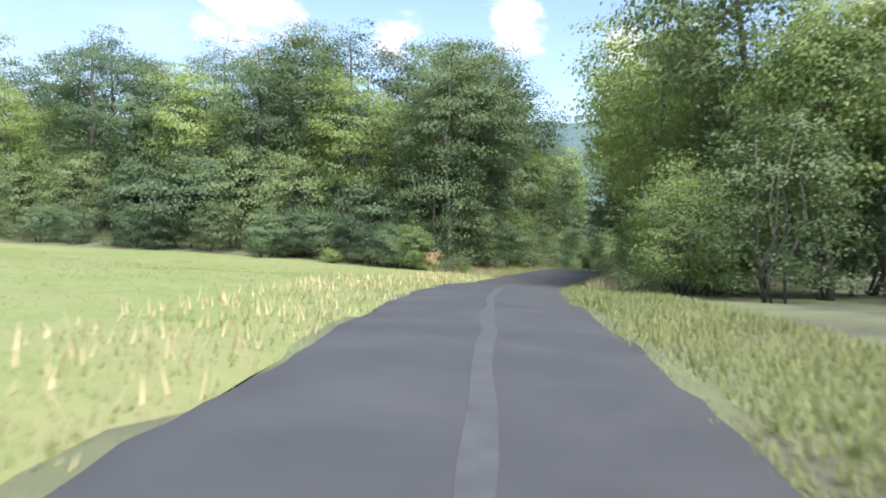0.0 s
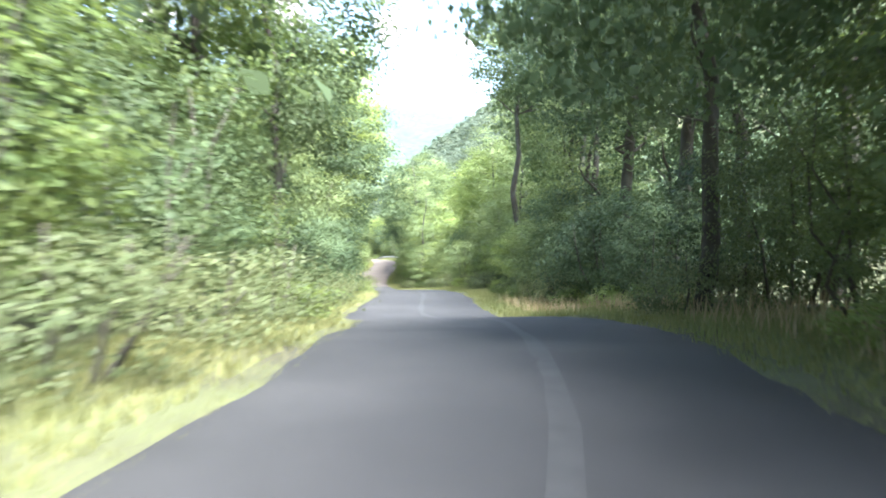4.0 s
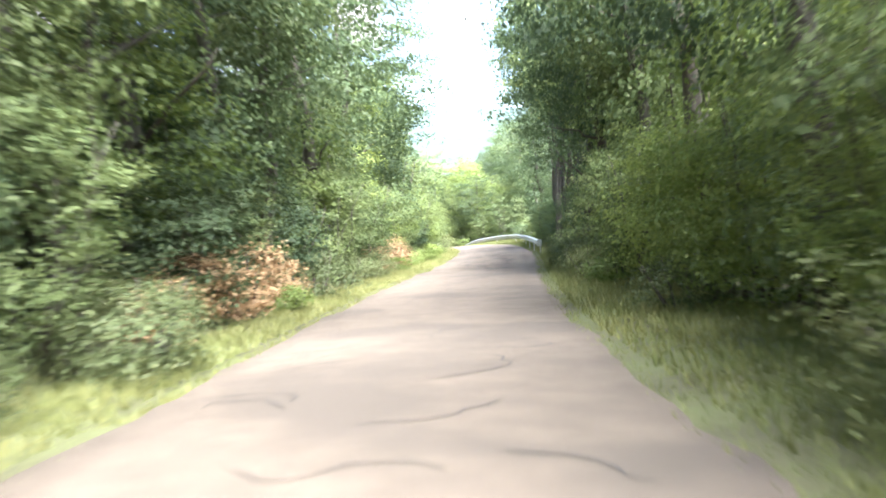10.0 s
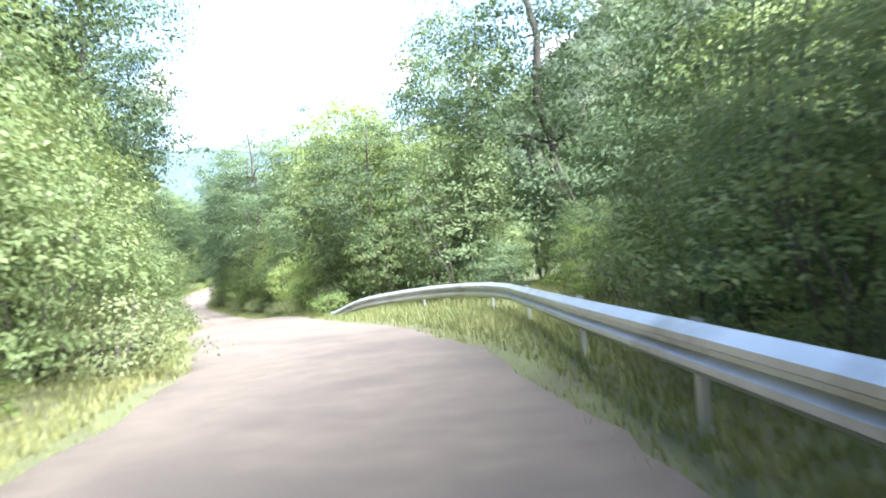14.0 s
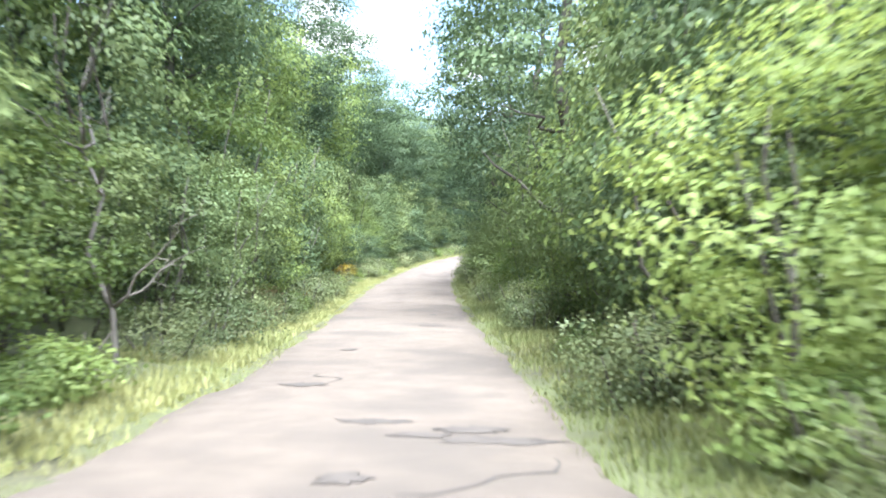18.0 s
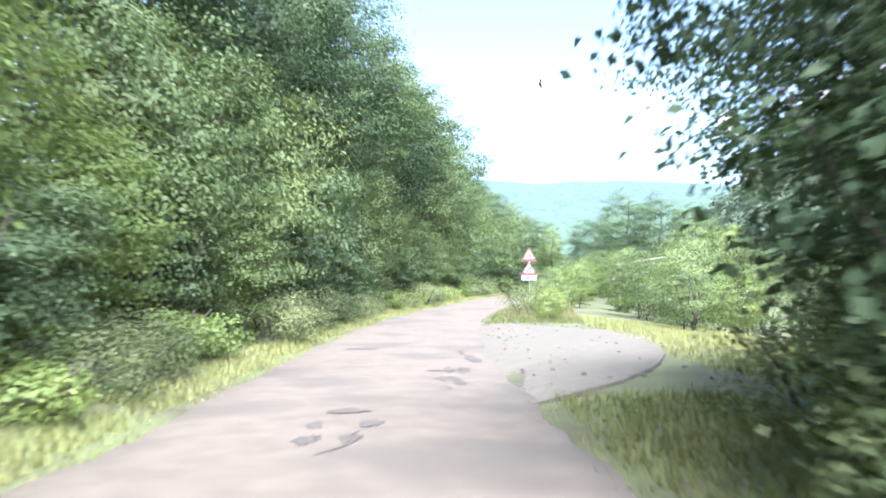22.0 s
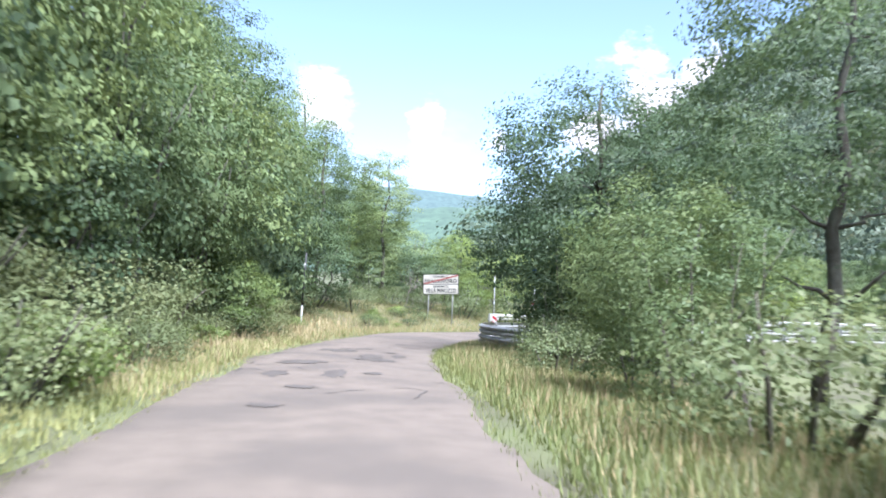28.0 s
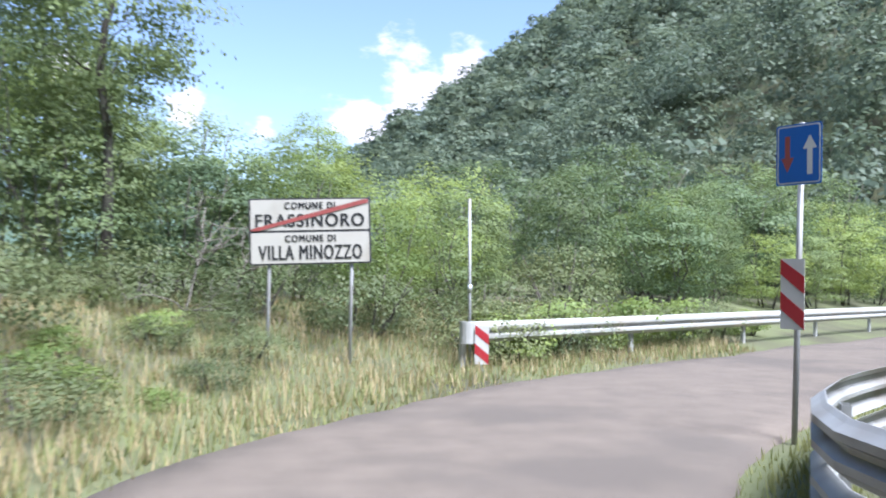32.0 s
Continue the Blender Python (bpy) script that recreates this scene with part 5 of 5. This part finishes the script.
def build_turf():
    """The meadow's sward: a close green sheet under the blades."""
    ys = np.arange(-100, -25.2, 0.8)
    out = np.r_[0.12, 0.5, np.arange(1.0, 20, 0.8), np.arange(20, 75, 3.0)]
    edge = np.array([(lambda c, n, t, h: c[0] + n[0] * -h)(*along(s_at_y(y))) for y in ys])
    gx, gy = edge[:, None] - out[None, :], np.repeat(ys[:, None], len(out), 1)
    v = np.stack([gx.ravel(), gy.ravel(), ground_height(gx.ravel(), gy.ravel()) + 0.03], 1)
    nx = len(out)
    faces = [(i * nx + j, (i + 1) * nx + j, (i + 1) * nx + j + 1, i * nx + j + 1) for i in range(len(ys) - 1) for j in range(nx - 1)]
    tagged(part("meadow", mesh_of("meadow", v, faces), TURF), "level mown meadow, yellow-green with straw patches", "meadow", kind="structure")


build_turf()


def build_meadow():
    rg = np.random.default_rng(41)
    n = 480000
    x, y = rg.uniform(-55, 8, n), rg.uniform(-95, -22.5, n)
    near = rg.random(n) < np.clip(1.25 - np.hypot(x - 3, y + 55) / 62, 0.2, 1) ** 1.4
    x, y = x[near], y[near]
    s, o, z, h = to_road(x, y)
    k = (o < -(h + 0.02))
    x, y, e = x[k], y[k], (-o - h)[k]
    blades("meadow_grass", x, y, 0.09 + 0.03 * np.clip(2.5 - e, 0, 2), GRASS_FIELD, "sunny mown meadow grass with straw patches", rg, 0.009)
    x, y = -6 + 12 * rg.random(9000), rg.uniform(-70, -26, 9000)
    s, o, z, h = to_road(x, y)
    k = (o < -(h + 0.05)) & (o > -(h + 2.6))
    blades("dry_grass", x[k], y[k], np.full(k.sum(), 0.24), GRASS_DRY, "straw-coloured grass along the meadow's edge", rg, 0.016)


build_meadow()


def build_end_grass():
    rg = np.random.default_rng(43)
    n = 110000
    x, y = rg.uniform(-52, -36, n), rg.uniform(262, 295, n)
    s, o, z, h = to_road(x, y)
    k = (np.abs(o) > h + 0.05) & (o < 3.2) & (np.abs(o) < h + 5.5)
    blades("roadside_grass", x[k], y[k], np.where(o[k] < 0, 0.16, 0.14), GRASS_GREEN, "rank green and yellow grass round the signs", rg, 0.011)
    m = rg.random(n) < 0.55
    k = k & m & (o < 0)
    blades("dry_grass", x[k], y[k], np.full(k.sum(), 0.27), GRASS_DRY, "tall straw-coloured grass round the signs", rg, 0.008)


build_end_grass()



# ---------------------------------------------------------------- rails
def w_beam(line, z_mid, mat, name, parent, high=0.31, deep=0.08):
    """A corrugated beam swept along a line of ground points; the face looks to the left of the line."""
    prof = [(-0.5, 0.0), (-0.42, 0.35), (-0.30, 1.0), (-0.16, 1.0), (-0.05, 0.1), (0.05, 0.1), (0.16, 1.0), (0.30, 1.0), (0.42, 0.35), (0.5, 0.0)]
    pts = np.array(line, float)
    t = np.gradient(pts[:, :2], axis=0)
    t /= np.linalg.norm(t, axis=1)[:, None]
    verts, faces = [], []
    k = len(prof)
    for layer in (0.0, 0.006):
        for p, d in zip(pts, t):
            nrm = np.array([-d[1], d[0]])
            for a, b in prof:
                q = p[:2] + nrm * (b * deep - layer)
                verts.append((q[0], q[1], p[2] + z_mid + a * high))
    n = len(pts)
    for i in range(n - 1):
        for j in range(k - 1):
            a = i * k + j
            faces.append((a, a + k, a + k + 1, a + 1))
            a += n * k
            faces.append((a, a + 1, a + k + 1, a + k))
        for j in (0, k - 1):
            a = i * k + j
            faces.append((a, a + n * k, a + k + n * k, a + k))
    return part(name, mesh_of(name, verts, faces), mat, parent)


def guard_rail(line, mat, label, every=4.0, top=0.72, two=False):
    """Beam, posts and rounded ends along ground points."""
    pts = spline(line, 0.6)
    base = empty("guard_rail", 0, 0, 0, label, "guard rail", "guard rails")
    w_beam(pts, top - 0.155, mat, "beam", base)
    if two:
        w_beam(pts, top - 0.50, mat, "beam", base)
    d = np.r_[0, np.cumsum(np.linalg.norm(np.diff(pts[:, :2], axis=0), axis=1))]
    post = None
    s = 0.3
    while s < d[-1]:
        i = int(np.searchsorted(d, s))
        p = pts[min(i, len(pts) - 1)]
        q = pts[min(i + 1, len(pts) - 1)] - pts[max(i - 1, 0)]
        a = math.atan2(q[1], q[0])
        if post is None:
            bm = bmesh.new()
            for cx, cy, sx, sy in ((0, -0.07, 0.10, 0.006), (-0.048, -0.095, 0.006, 0.05), (0.048, -0.095, 0.006, 0.05)):
                b = box_bm(sx, sy, top + 0.45, (cx, cy, (top - 0.45) / 2))
                me = bpy.data.meshes.new("tmp")
                b.to_mesh(me)
                b.free()
                bm.from_mesh(me)
                bpy.data.meshes.remove(me)
            post = part("post", bm, mat, base)
            ob = post
        else:
            ob = part("post", post.data, None, base)
        ob.location, ob.rotation_euler = p, (0, 0, a)
        s += every
    for i, sgn in ((0, -1), (len(pts) - 1, 1)):
        p, q = pts[i], pts[max(i - 1, 0)] - pts[min(i + 1, len(pts) - 1)]
        bm = bmesh.new()
        bmesh.ops.create_cone(bm, cap_ends=False, segments=14, radius1=0.12, radius2=0.12, depth=0.31)
        bmesh.ops.delete(bm, geom=[v for v in bm.verts if v.co.x * sgn < -0.06], context="VERTS")
        e = part("end_cap", bm, mat, base)
        e.location = (p[0], p[1], p[2] + top - 0.155)
        e.rotation_euler = (0, 0, math.atan2(-q[1], -q[0]))
    return base


def ground_pts(pts):
    return [(x, y, float(max(ground_height(x, y)[0], -18))) for x, y in pts]


def beside(y0, y1, out, n=14):
    res = []
    for y in np.linspace(y0, y1, n):
        c, nrm, t, h = along(s_at_y(y))
        p = c[:2] + nrm * (h + out)
        res.append((p[0], p[1], c[2]))
    return res


guard_rail([(-4.05, 107.3, -9.74), (-4.3, 112.0, -9.88), (-4.55, 117.5, -10.1), (-4.72, 123.0, -10.4), (-4.85, 127.5, -10.64), (-5.05, 130.5, -10.78), (-5.6, 133.0, -10.92), (-6.5, 135.0, -11.07), (-7.6, 136.5, -11.25), (-8.7, 138.0, -11.5), (-9.7, 139.6, -11.95)], ZINC, "galvanised steel crash barrier along the outer bend", top=0.75)
guard_rail([(-41.9, 278.6, -17.0), (-43.0, 278.8, -16.95), (-43.6, 280.0, -16.95), (-43.4, 281.5, -16.98), (-42.1, 283.0, -17.0), (-39.2, 284.7, -17.0), (-34.0, 287.9, -17.0), (-26.0, 292.0, -17.0), (-12.0, 299.0, -17.0)],
           ZINC_OLD, "dull galvanised steel crash barrier with a curled end at the bridge", top=0.72, two=True)
guard_rail([(-10.0, 306.0, -17.0), (-26.0, 298.0, -17.0), (-34.6, 293.6, -17.0), (-39.6, 291.0, -17.0), (-42.9, 289.35, -17.0)], ZINC_WHITE,
           "weathered whitish crash barrier on the bridge, overgrown with creeper", top=0.72)


# ---------------------------------------------------------------- signs
def letters(text, high, wide, x, z, mat, parent, name, y=-0.006, bold=0.0, spacing=1.0):
    """A line of raised lettering on a plate, centred at x, with its base line at z; bold: thickens the strokes, in metres."""
    cu = bpy.data.curves.new("text", "FONT")
    cu.body, cu.size, cu.extrude, cu.space_character = text, 1.0, 0.004, spacing
    ob = bpy.data.objects.new("text", cu)
    scene.collection.objects.link(ob)
    me = bpy.data.meshes.new_from_object(ob.evaluated_get(bpy.context.evaluated_depsgraph_get()))
    bpy.data.objects.remove(ob)
    xs, zs = [v.co.x for v in me.vertices], [v.co.y for v in me.vertices]
    fit = Matrix.Diagonal((wide / (max(xs) - min(xs)), 0.4, high / (max(zs) - min(zs)), 1)) @ Matrix.Rotation(radians(90), 4, "X") @ Matrix.Translation((-(max(xs) + min(xs)) / 2, -min(zs), 0))
    bm = bmesh.new()
    for k, dx in enumerate((-bold, 0.0, bold) if bold else (0.0,)):
        one = me.copy()
        one.transform(Matrix.Translation((x + dx, y - 0.0006 * k, z)) @ fit)
        bm.from_mesh(one)
        bpy.data.meshes.remove(one)
    bpy.data.meshes.remove(me)
    return part(name, bm, mat, parent)


def rounded(points, r, n=4):
    """Outline with rounded corners."""
    out = []
    m = len(points)
    for i in range(m):
        p, a, b = np.array(points[i]), np.array(points[i - 1]), np.array(points[(i + 1) % m])
        u, v = (a - p) / np.linalg.norm(a - p), (b - p) / np.linalg.norm(b - p)
        for k in range(n + 1):
            f = k / n
            q = p + u * r * (1 - f) ** 2 + v * r * f ** 2
            out.append((float(q[0]), float(q[1])))
    return out


def pole(name, length, r, mat, parent, x=0.0, y=0.0, z=0.0, lean=0.0):
    me = tubes(name, [([(x, y, z), (x + lean * length * 0.5, y, z + length * 0.5), (x + lean * length, y, z + length)], [r, r, r])], 10)
    return part(name, me, mat, parent)


def triangle(side):
    h = side * math.sqrt(3) / 2
    return [(-side / 2, 0), (side / 2, 0), (0, h)]


def warning_triangle(z, side, parent, symbol):
    """Red-bordered plate with a black symbol."""
    p = part("warning_plate", plate(rounded(triangle(side), 0.05), 0.004), SIGN_WHITE, parent, "triangular warning plate with a red border")
    p.location = (0, 0, z)
    rim = [(x * 0.955, 0.0125 * side / 0.75 + y * 0.955) for x, y in triangle(side)]
    part("red_border", plate(rounded(rim, 0.045), 0.002), SIGN_RED, p).location = (0, -0.0015, 0)
    inner = [(x * 0.72, 0.085 * side / 0.75 + y * 0.72) for x, y in triangle(side)]
    part("white_field", plate(rounded(inner, 0.03), 0.003), SIGN_WHITE, p).location = (0, -0.003, 0)
    if symbol == "narrow":
        for sx in (-1, 1):
            out = [(sx * 0.108, 0.115), (sx * 0.056, 0.115), (sx * 0.052, 0.20), (sx * 0.024, 0.28), (sx * 0.022, 0.37), (sx * 0.066, 0.37), (sx * 0.072, 0.29), (sx * 0.102, 0.21)]
            part("symbol", plate(out if sx < 0 else out[::-1], 0.002), SIGN_BLACK, p).location = (0, -0.006, 0)
    else:
        n = 10
        outer = [(-0.09, 0.11)] + [(-0.09 + 0.15 * (1 - math.cos(a)), 0.20 + 0.145 * math.sin(a)) for a in np.linspace(0, 1.57, n)] + [(0.11, 0.345)]
        inner = [(0.11, 0.275)] + [(-0.030 + 0.09 * (1 - math.cos(a)), 0.20 + 0.075 * math.sin(a)) for a in np.linspace(1.57, 0, n)] + [(-0.030, 0.11)]
        part("symbol", plate(outer + inner, 0.002), SIGN_BLACK, p).location = (0, -0.006, 0)
    back = part("bracket", box_bm(0.30, 0.03, 0.04, (0, 0.022, side * 0.28), 0.004), ZINC, p)
    return p


def build_warning_signs():
    x, y = -40.12, 235.3
    g = float(ground_height(x, y)[0])
    root = empty("warning_sign", x, y, g, "two red-bordered warning triangles over a distance panel on a grey post", "road sign", turn=radians(-4))
    base = -14.57 - g
    warning_triangle(-13.65 - g + 0.015, 0.76, root, "narrow")
    warning_triangle(-14.31 - g + 0.0, 0.76, root, "bend")
    pl = part("distance_panel", plate(rounded([(-0.37, 0), (0.37, 0), (0.37, 0.235), (-0.37, 0.235)], 0.02), 0.004), SIGN_WHITE, root, "white panel with a distance in metres")
    pl.location = (0, 0, base)
    letters("100", 0.115, 0.25, -0.10, 0.06, SIGN_BLACK, pl, "lettering", bold=0.006)
    letters("m", 0.07, 0.11, 0.17, 0.06, ZINC_OLD, pl, "lettering")
    pole("post", -13.05 - g + 0.3, 0.028, ZINC, root, 0, 0.06, -0.3)


def build_town_sign():
    x, y = -45.2, 289.1
    g = float(ground_height(x, y)[0])
    root = empty("place_name_sign", x, y, g, "aged double place-name board on two thin steel posts in dry grass", "road sign", turn=radians(-8))
    z0 = -15.50 - g
    board = part("board", plate(rounded([(-0.78, 0), (0.78, 0), (0.78, 0.86), (-0.78, 0.86)], 0.03), 0.025), POST_BLACK, root, "dark-edged backing board")
    board.location, board.rotation_euler, board.scale = (0, 0, z0), (0, radians(-2.6), 0), (1.04, 1, 1.04)
    for k, zz in ((0, 0.445), (1, 0.02)):
        pn = part("panel", plate(rounded([(-0.755, zz), (0.755, zz), (0.755, zz + 0.395), (-0.755, zz + 0.395)], 0.025), 0.006), SIGN_CREAM, board, "aged white panel with black capitals")
        pn.location = (0, -0.006, 0)
        letters("COMUNE DI", 0.086, 0.64, 0.0, zz + 0.275, SIGN_BLACK, pn, "lettering", bold=0.005, spacing=1.25)
        letters("FRASSINORO" if k == 0 else "VILLA MINOZZO", 0.165 if k == 0 else 0.185, 1.38 if k == 0 else 1.31, 0.0, zz + 0.045, SIGN_BLACK, pn, "lettering", bold=0.006, spacing=1.14)
        if k == 0:
            part("red_bar", plate([(-0.75, zz - 0.005), (-0.66, zz - 0.005), (0.75, zz + 0.345), (0.75, zz + 0.39), (0.69, zz + 0.39), (-0.75, zz + 0.02)], 0.002), SIGN_RED_OLD, pn, "faded red diagonal bar").location = (0, -0.010, 0)
    for px in (-0.555, 0.545):
        pole("post", 0.86 - 0.05 + z0 + 0.4, 0.026, ZINC_OLD, root, px, 0.055, -0.4)


def stripes(w, h, n, parent, name="marker_panel"):
    """A plate with slanted red and white bands."""
    p = part(name, plate([(-w / 2, 0), (w / 2, 0), (w / 2, h), (-w / 2, h)], 0.004), SIGN_WHITE, parent, "panel with slanted red and white bands")
    b = h / n
    for i in range(-1, n + 1):
        if i % 2:
            continue
        z0 = i * b
        pts = [(-w / 2, z0 + w * 0.8), (-w / 2, z0 + w * 0.8 + b), (w / 2, z0 + b), (w / 2, z0)]
        pts = [(x, min(max(z, 0.0), h)) for x, z in pts]
        if max(z for _, z in pts) - min(z for _, z in pts) < 0.02 or len({(round(x, 4), round(z, 4)) for x, z in pts}) < 4:
            continue
        part("red_band", plate(pts[::-1], 0.002), SIGN_RED, p).location = (0, -0.003, 0)
    return p


def build_markers():
    g = -17.0
    root = empty("bridge_marker", -42.72, 289.22, g, "short red and white marker panel at the barrier's end", "road marker", "bridge markers", turn=radians(-18))
    stripes(0.20, 0.56, 4, root).location = (0, -0.03, 0.12)
    pole("post", 1.0, 0.022, ZINC, root, 0, 0.0, -0.35)
    root = empty("thin_pole", -42.72, 289.75, g, "bare thin grey steel pole behind the barrier's end", "pole")
    pole("shaft", 2.95, 0.024, ZINC_OLD, root, 0, 0, -0.4, -0.02)
    part("collar", tubes("collar", [([(-0.03, 0, 1.15), (-0.03, 0, 1.25)], [0.036, 0.036])], 10), ZINC, root)
    root = empty("priority_sign", -41.5, 284.22, g, "blue priority sign over a striped marker on one pole", "road sign", turn=radians(-68))
    stripes(0.22, 0.62, 4, root).location = (0, -0.035, 0.98)
    pole("post", 3.2, 0.026, ZINC_OLD, root, 0, 0, -0.4, 0.02)
    pl = part("blue_plate", plate(rounded([(-0.24, 0), (0.24, 0), (0.24, 0.62), (-0.24, 0.62)], 0.03), 0.004), SIGN_BLUE, root, "blue plate with a white and a red arrow")
    pl.location, pl.scale = (0.05, -0.035, 2.25), (0.87, 1, 0.87)
    up = [(0.09, 0.10), (0.145, 0.10), (0.145, 0.36), (0.19, 0.36), (0.118, 0.50), (0.045, 0.36), (0.09, 0.36)]
    dn = [(-0.145, 0.50), (-0.145, 0.28), (-0.185, 0.28), (-0.118, 0.13), (-0.05, 0.28), (-0.09, 0.28), (-0.09, 0.50)]
    part("white_arrow", plate(up, 0.002), SIGN_WHITE, pl).location = (0, -0.003, 0)
    part("red_arrow", plate(dn, 0.002), SIGN_RED_OLD, pl).location = (0, -0.003, 0)
    rim = part("rim", plate(rounded([(-0.225, 0.015), (0.225, 0.015), (0.225, 0.605), (-0.225, 0.605)], 0.03), 0.001), SIGN_WHITE, pl)
    rim.location = (0, -0.0012, 0)
    part("blue_field", plate(rounded([(-0.212, 0.028), (0.212, 0.028), (0.212, 0.592), (-0.212, 0.592)], 0.025), 0.001), SIGN_BLUE, pl).location = (0, -0.0022, 0)
    x, y = -49.95, 281.35
    g2 = float(ground_height(x, y)[0])
    root = empty("marker_post", x, y, g2, "slim black snow pole with a pale foot among bushes", "pole")
    pole("shaft", -14.10 - g2 - 0.75, 0.034, POST_BLACK, root, 0.0, 0, 0.75, 0.03)
    pole("foot", 1.1, 0.036, ZINC_WHITE, root, -0.02, 0, -0.35, 0.02)
    pole("band", 0.12, 0.037, SIGN_WHITE, root, 0.02, 0, -14.10 - g2 - 0.5, 0.03)


build_warning_signs()
build_town_sign()
build_markers()


def build_pipe_frame():
    """Pale timber rail on slanting struts beyond the bushes."""
    g = float(ground_height(-34.5, 253)[0])
    root = empty("timber_rail", -34.6, 252.8, g, "pale weathered timber rail on slanting struts beyond the bushes", "railing")
    zt = -13.35 - g
    part("top_rail", tubes("top_rail", [([(-2.6, -3.2, zt - 0.45), (0, 0, zt), (2.6, 3.2, zt + 0.35), (6.5, 8.0, zt + 0.7)], [0.09] * 4)], 8), WOOD_PALE, root)
    for k, (dx, dy, zz) in enumerate(((-2.4, -3.0, -0.42), (0.2, 0.2, 0.0), (2.7, 3.2, 0.33), (5.6, 6.9, 0.6))):
        part("strut", tubes("strut", [([(dx, dy, zt + zz), (dx + 0.75, dy + 0.9, zt + zz - 1.7)], [0.05, 0.05])], 6), WOOD_PALE, root)
        part("strut", tubes("strut", [([(dx, dy, zt + zz), (dx - 0.6, dy - 0.7, zt + zz - 1.7)], [0.05, 0.05])], 6), WOOD_PALE, root)
        part("post", tubes("post", [([(dx, dy, zt + zz), (dx, dy, -1.5)], [0.06, 0.06])], 6), WOOD_PALE, root)
    part("low_rail", tubes("low_rail", [([(-2.6, -3.2, zt - 2.0), (2.6, 3.2, zt - 1.35), (6.5, 8.0, zt - 1.0)], [0.055] * 3)], 8), WOOD_PALE, root)


build_pipe_frame()


# ---------------------------------------------------------------- distance
def build_far_hills():
    rg = np.random.default_rng(8)
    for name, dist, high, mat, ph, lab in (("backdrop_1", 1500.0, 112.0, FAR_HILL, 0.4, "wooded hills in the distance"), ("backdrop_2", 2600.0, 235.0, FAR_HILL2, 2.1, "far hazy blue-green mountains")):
        verts, faces = [], []
        n = 240
        for i in range(n):
            a = 2 * math.pi * i / n
            k = 1 + 0.20 * math.sin(3 * a + ph) + 0.13 * math.sin(7 * a + 2 * ph) + 0.06 * math.sin(17 * a + ph) + 0.025 * rg.normal()
            for f, g in ((0.0, 0.0), (0.12, 0.45), (0.2, 0.75), (0.30, 1.0), (0.5, 1.02)):
                r = dist * (1 + f)
                verts.append((-20 + r * math.sin(a), 120 + r * math.cos(a), -25 + g * high * k * (1 + f)))
        for i in range(n):
            j = (i + 1) % n
            for q in range(4):
                faces.append((i * 5 + q, j * 5 + q, j * 5 + q + 1, i * 5 + q + 1))
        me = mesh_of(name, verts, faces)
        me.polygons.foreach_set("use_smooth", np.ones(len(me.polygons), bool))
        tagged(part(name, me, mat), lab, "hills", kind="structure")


build_far_hills()
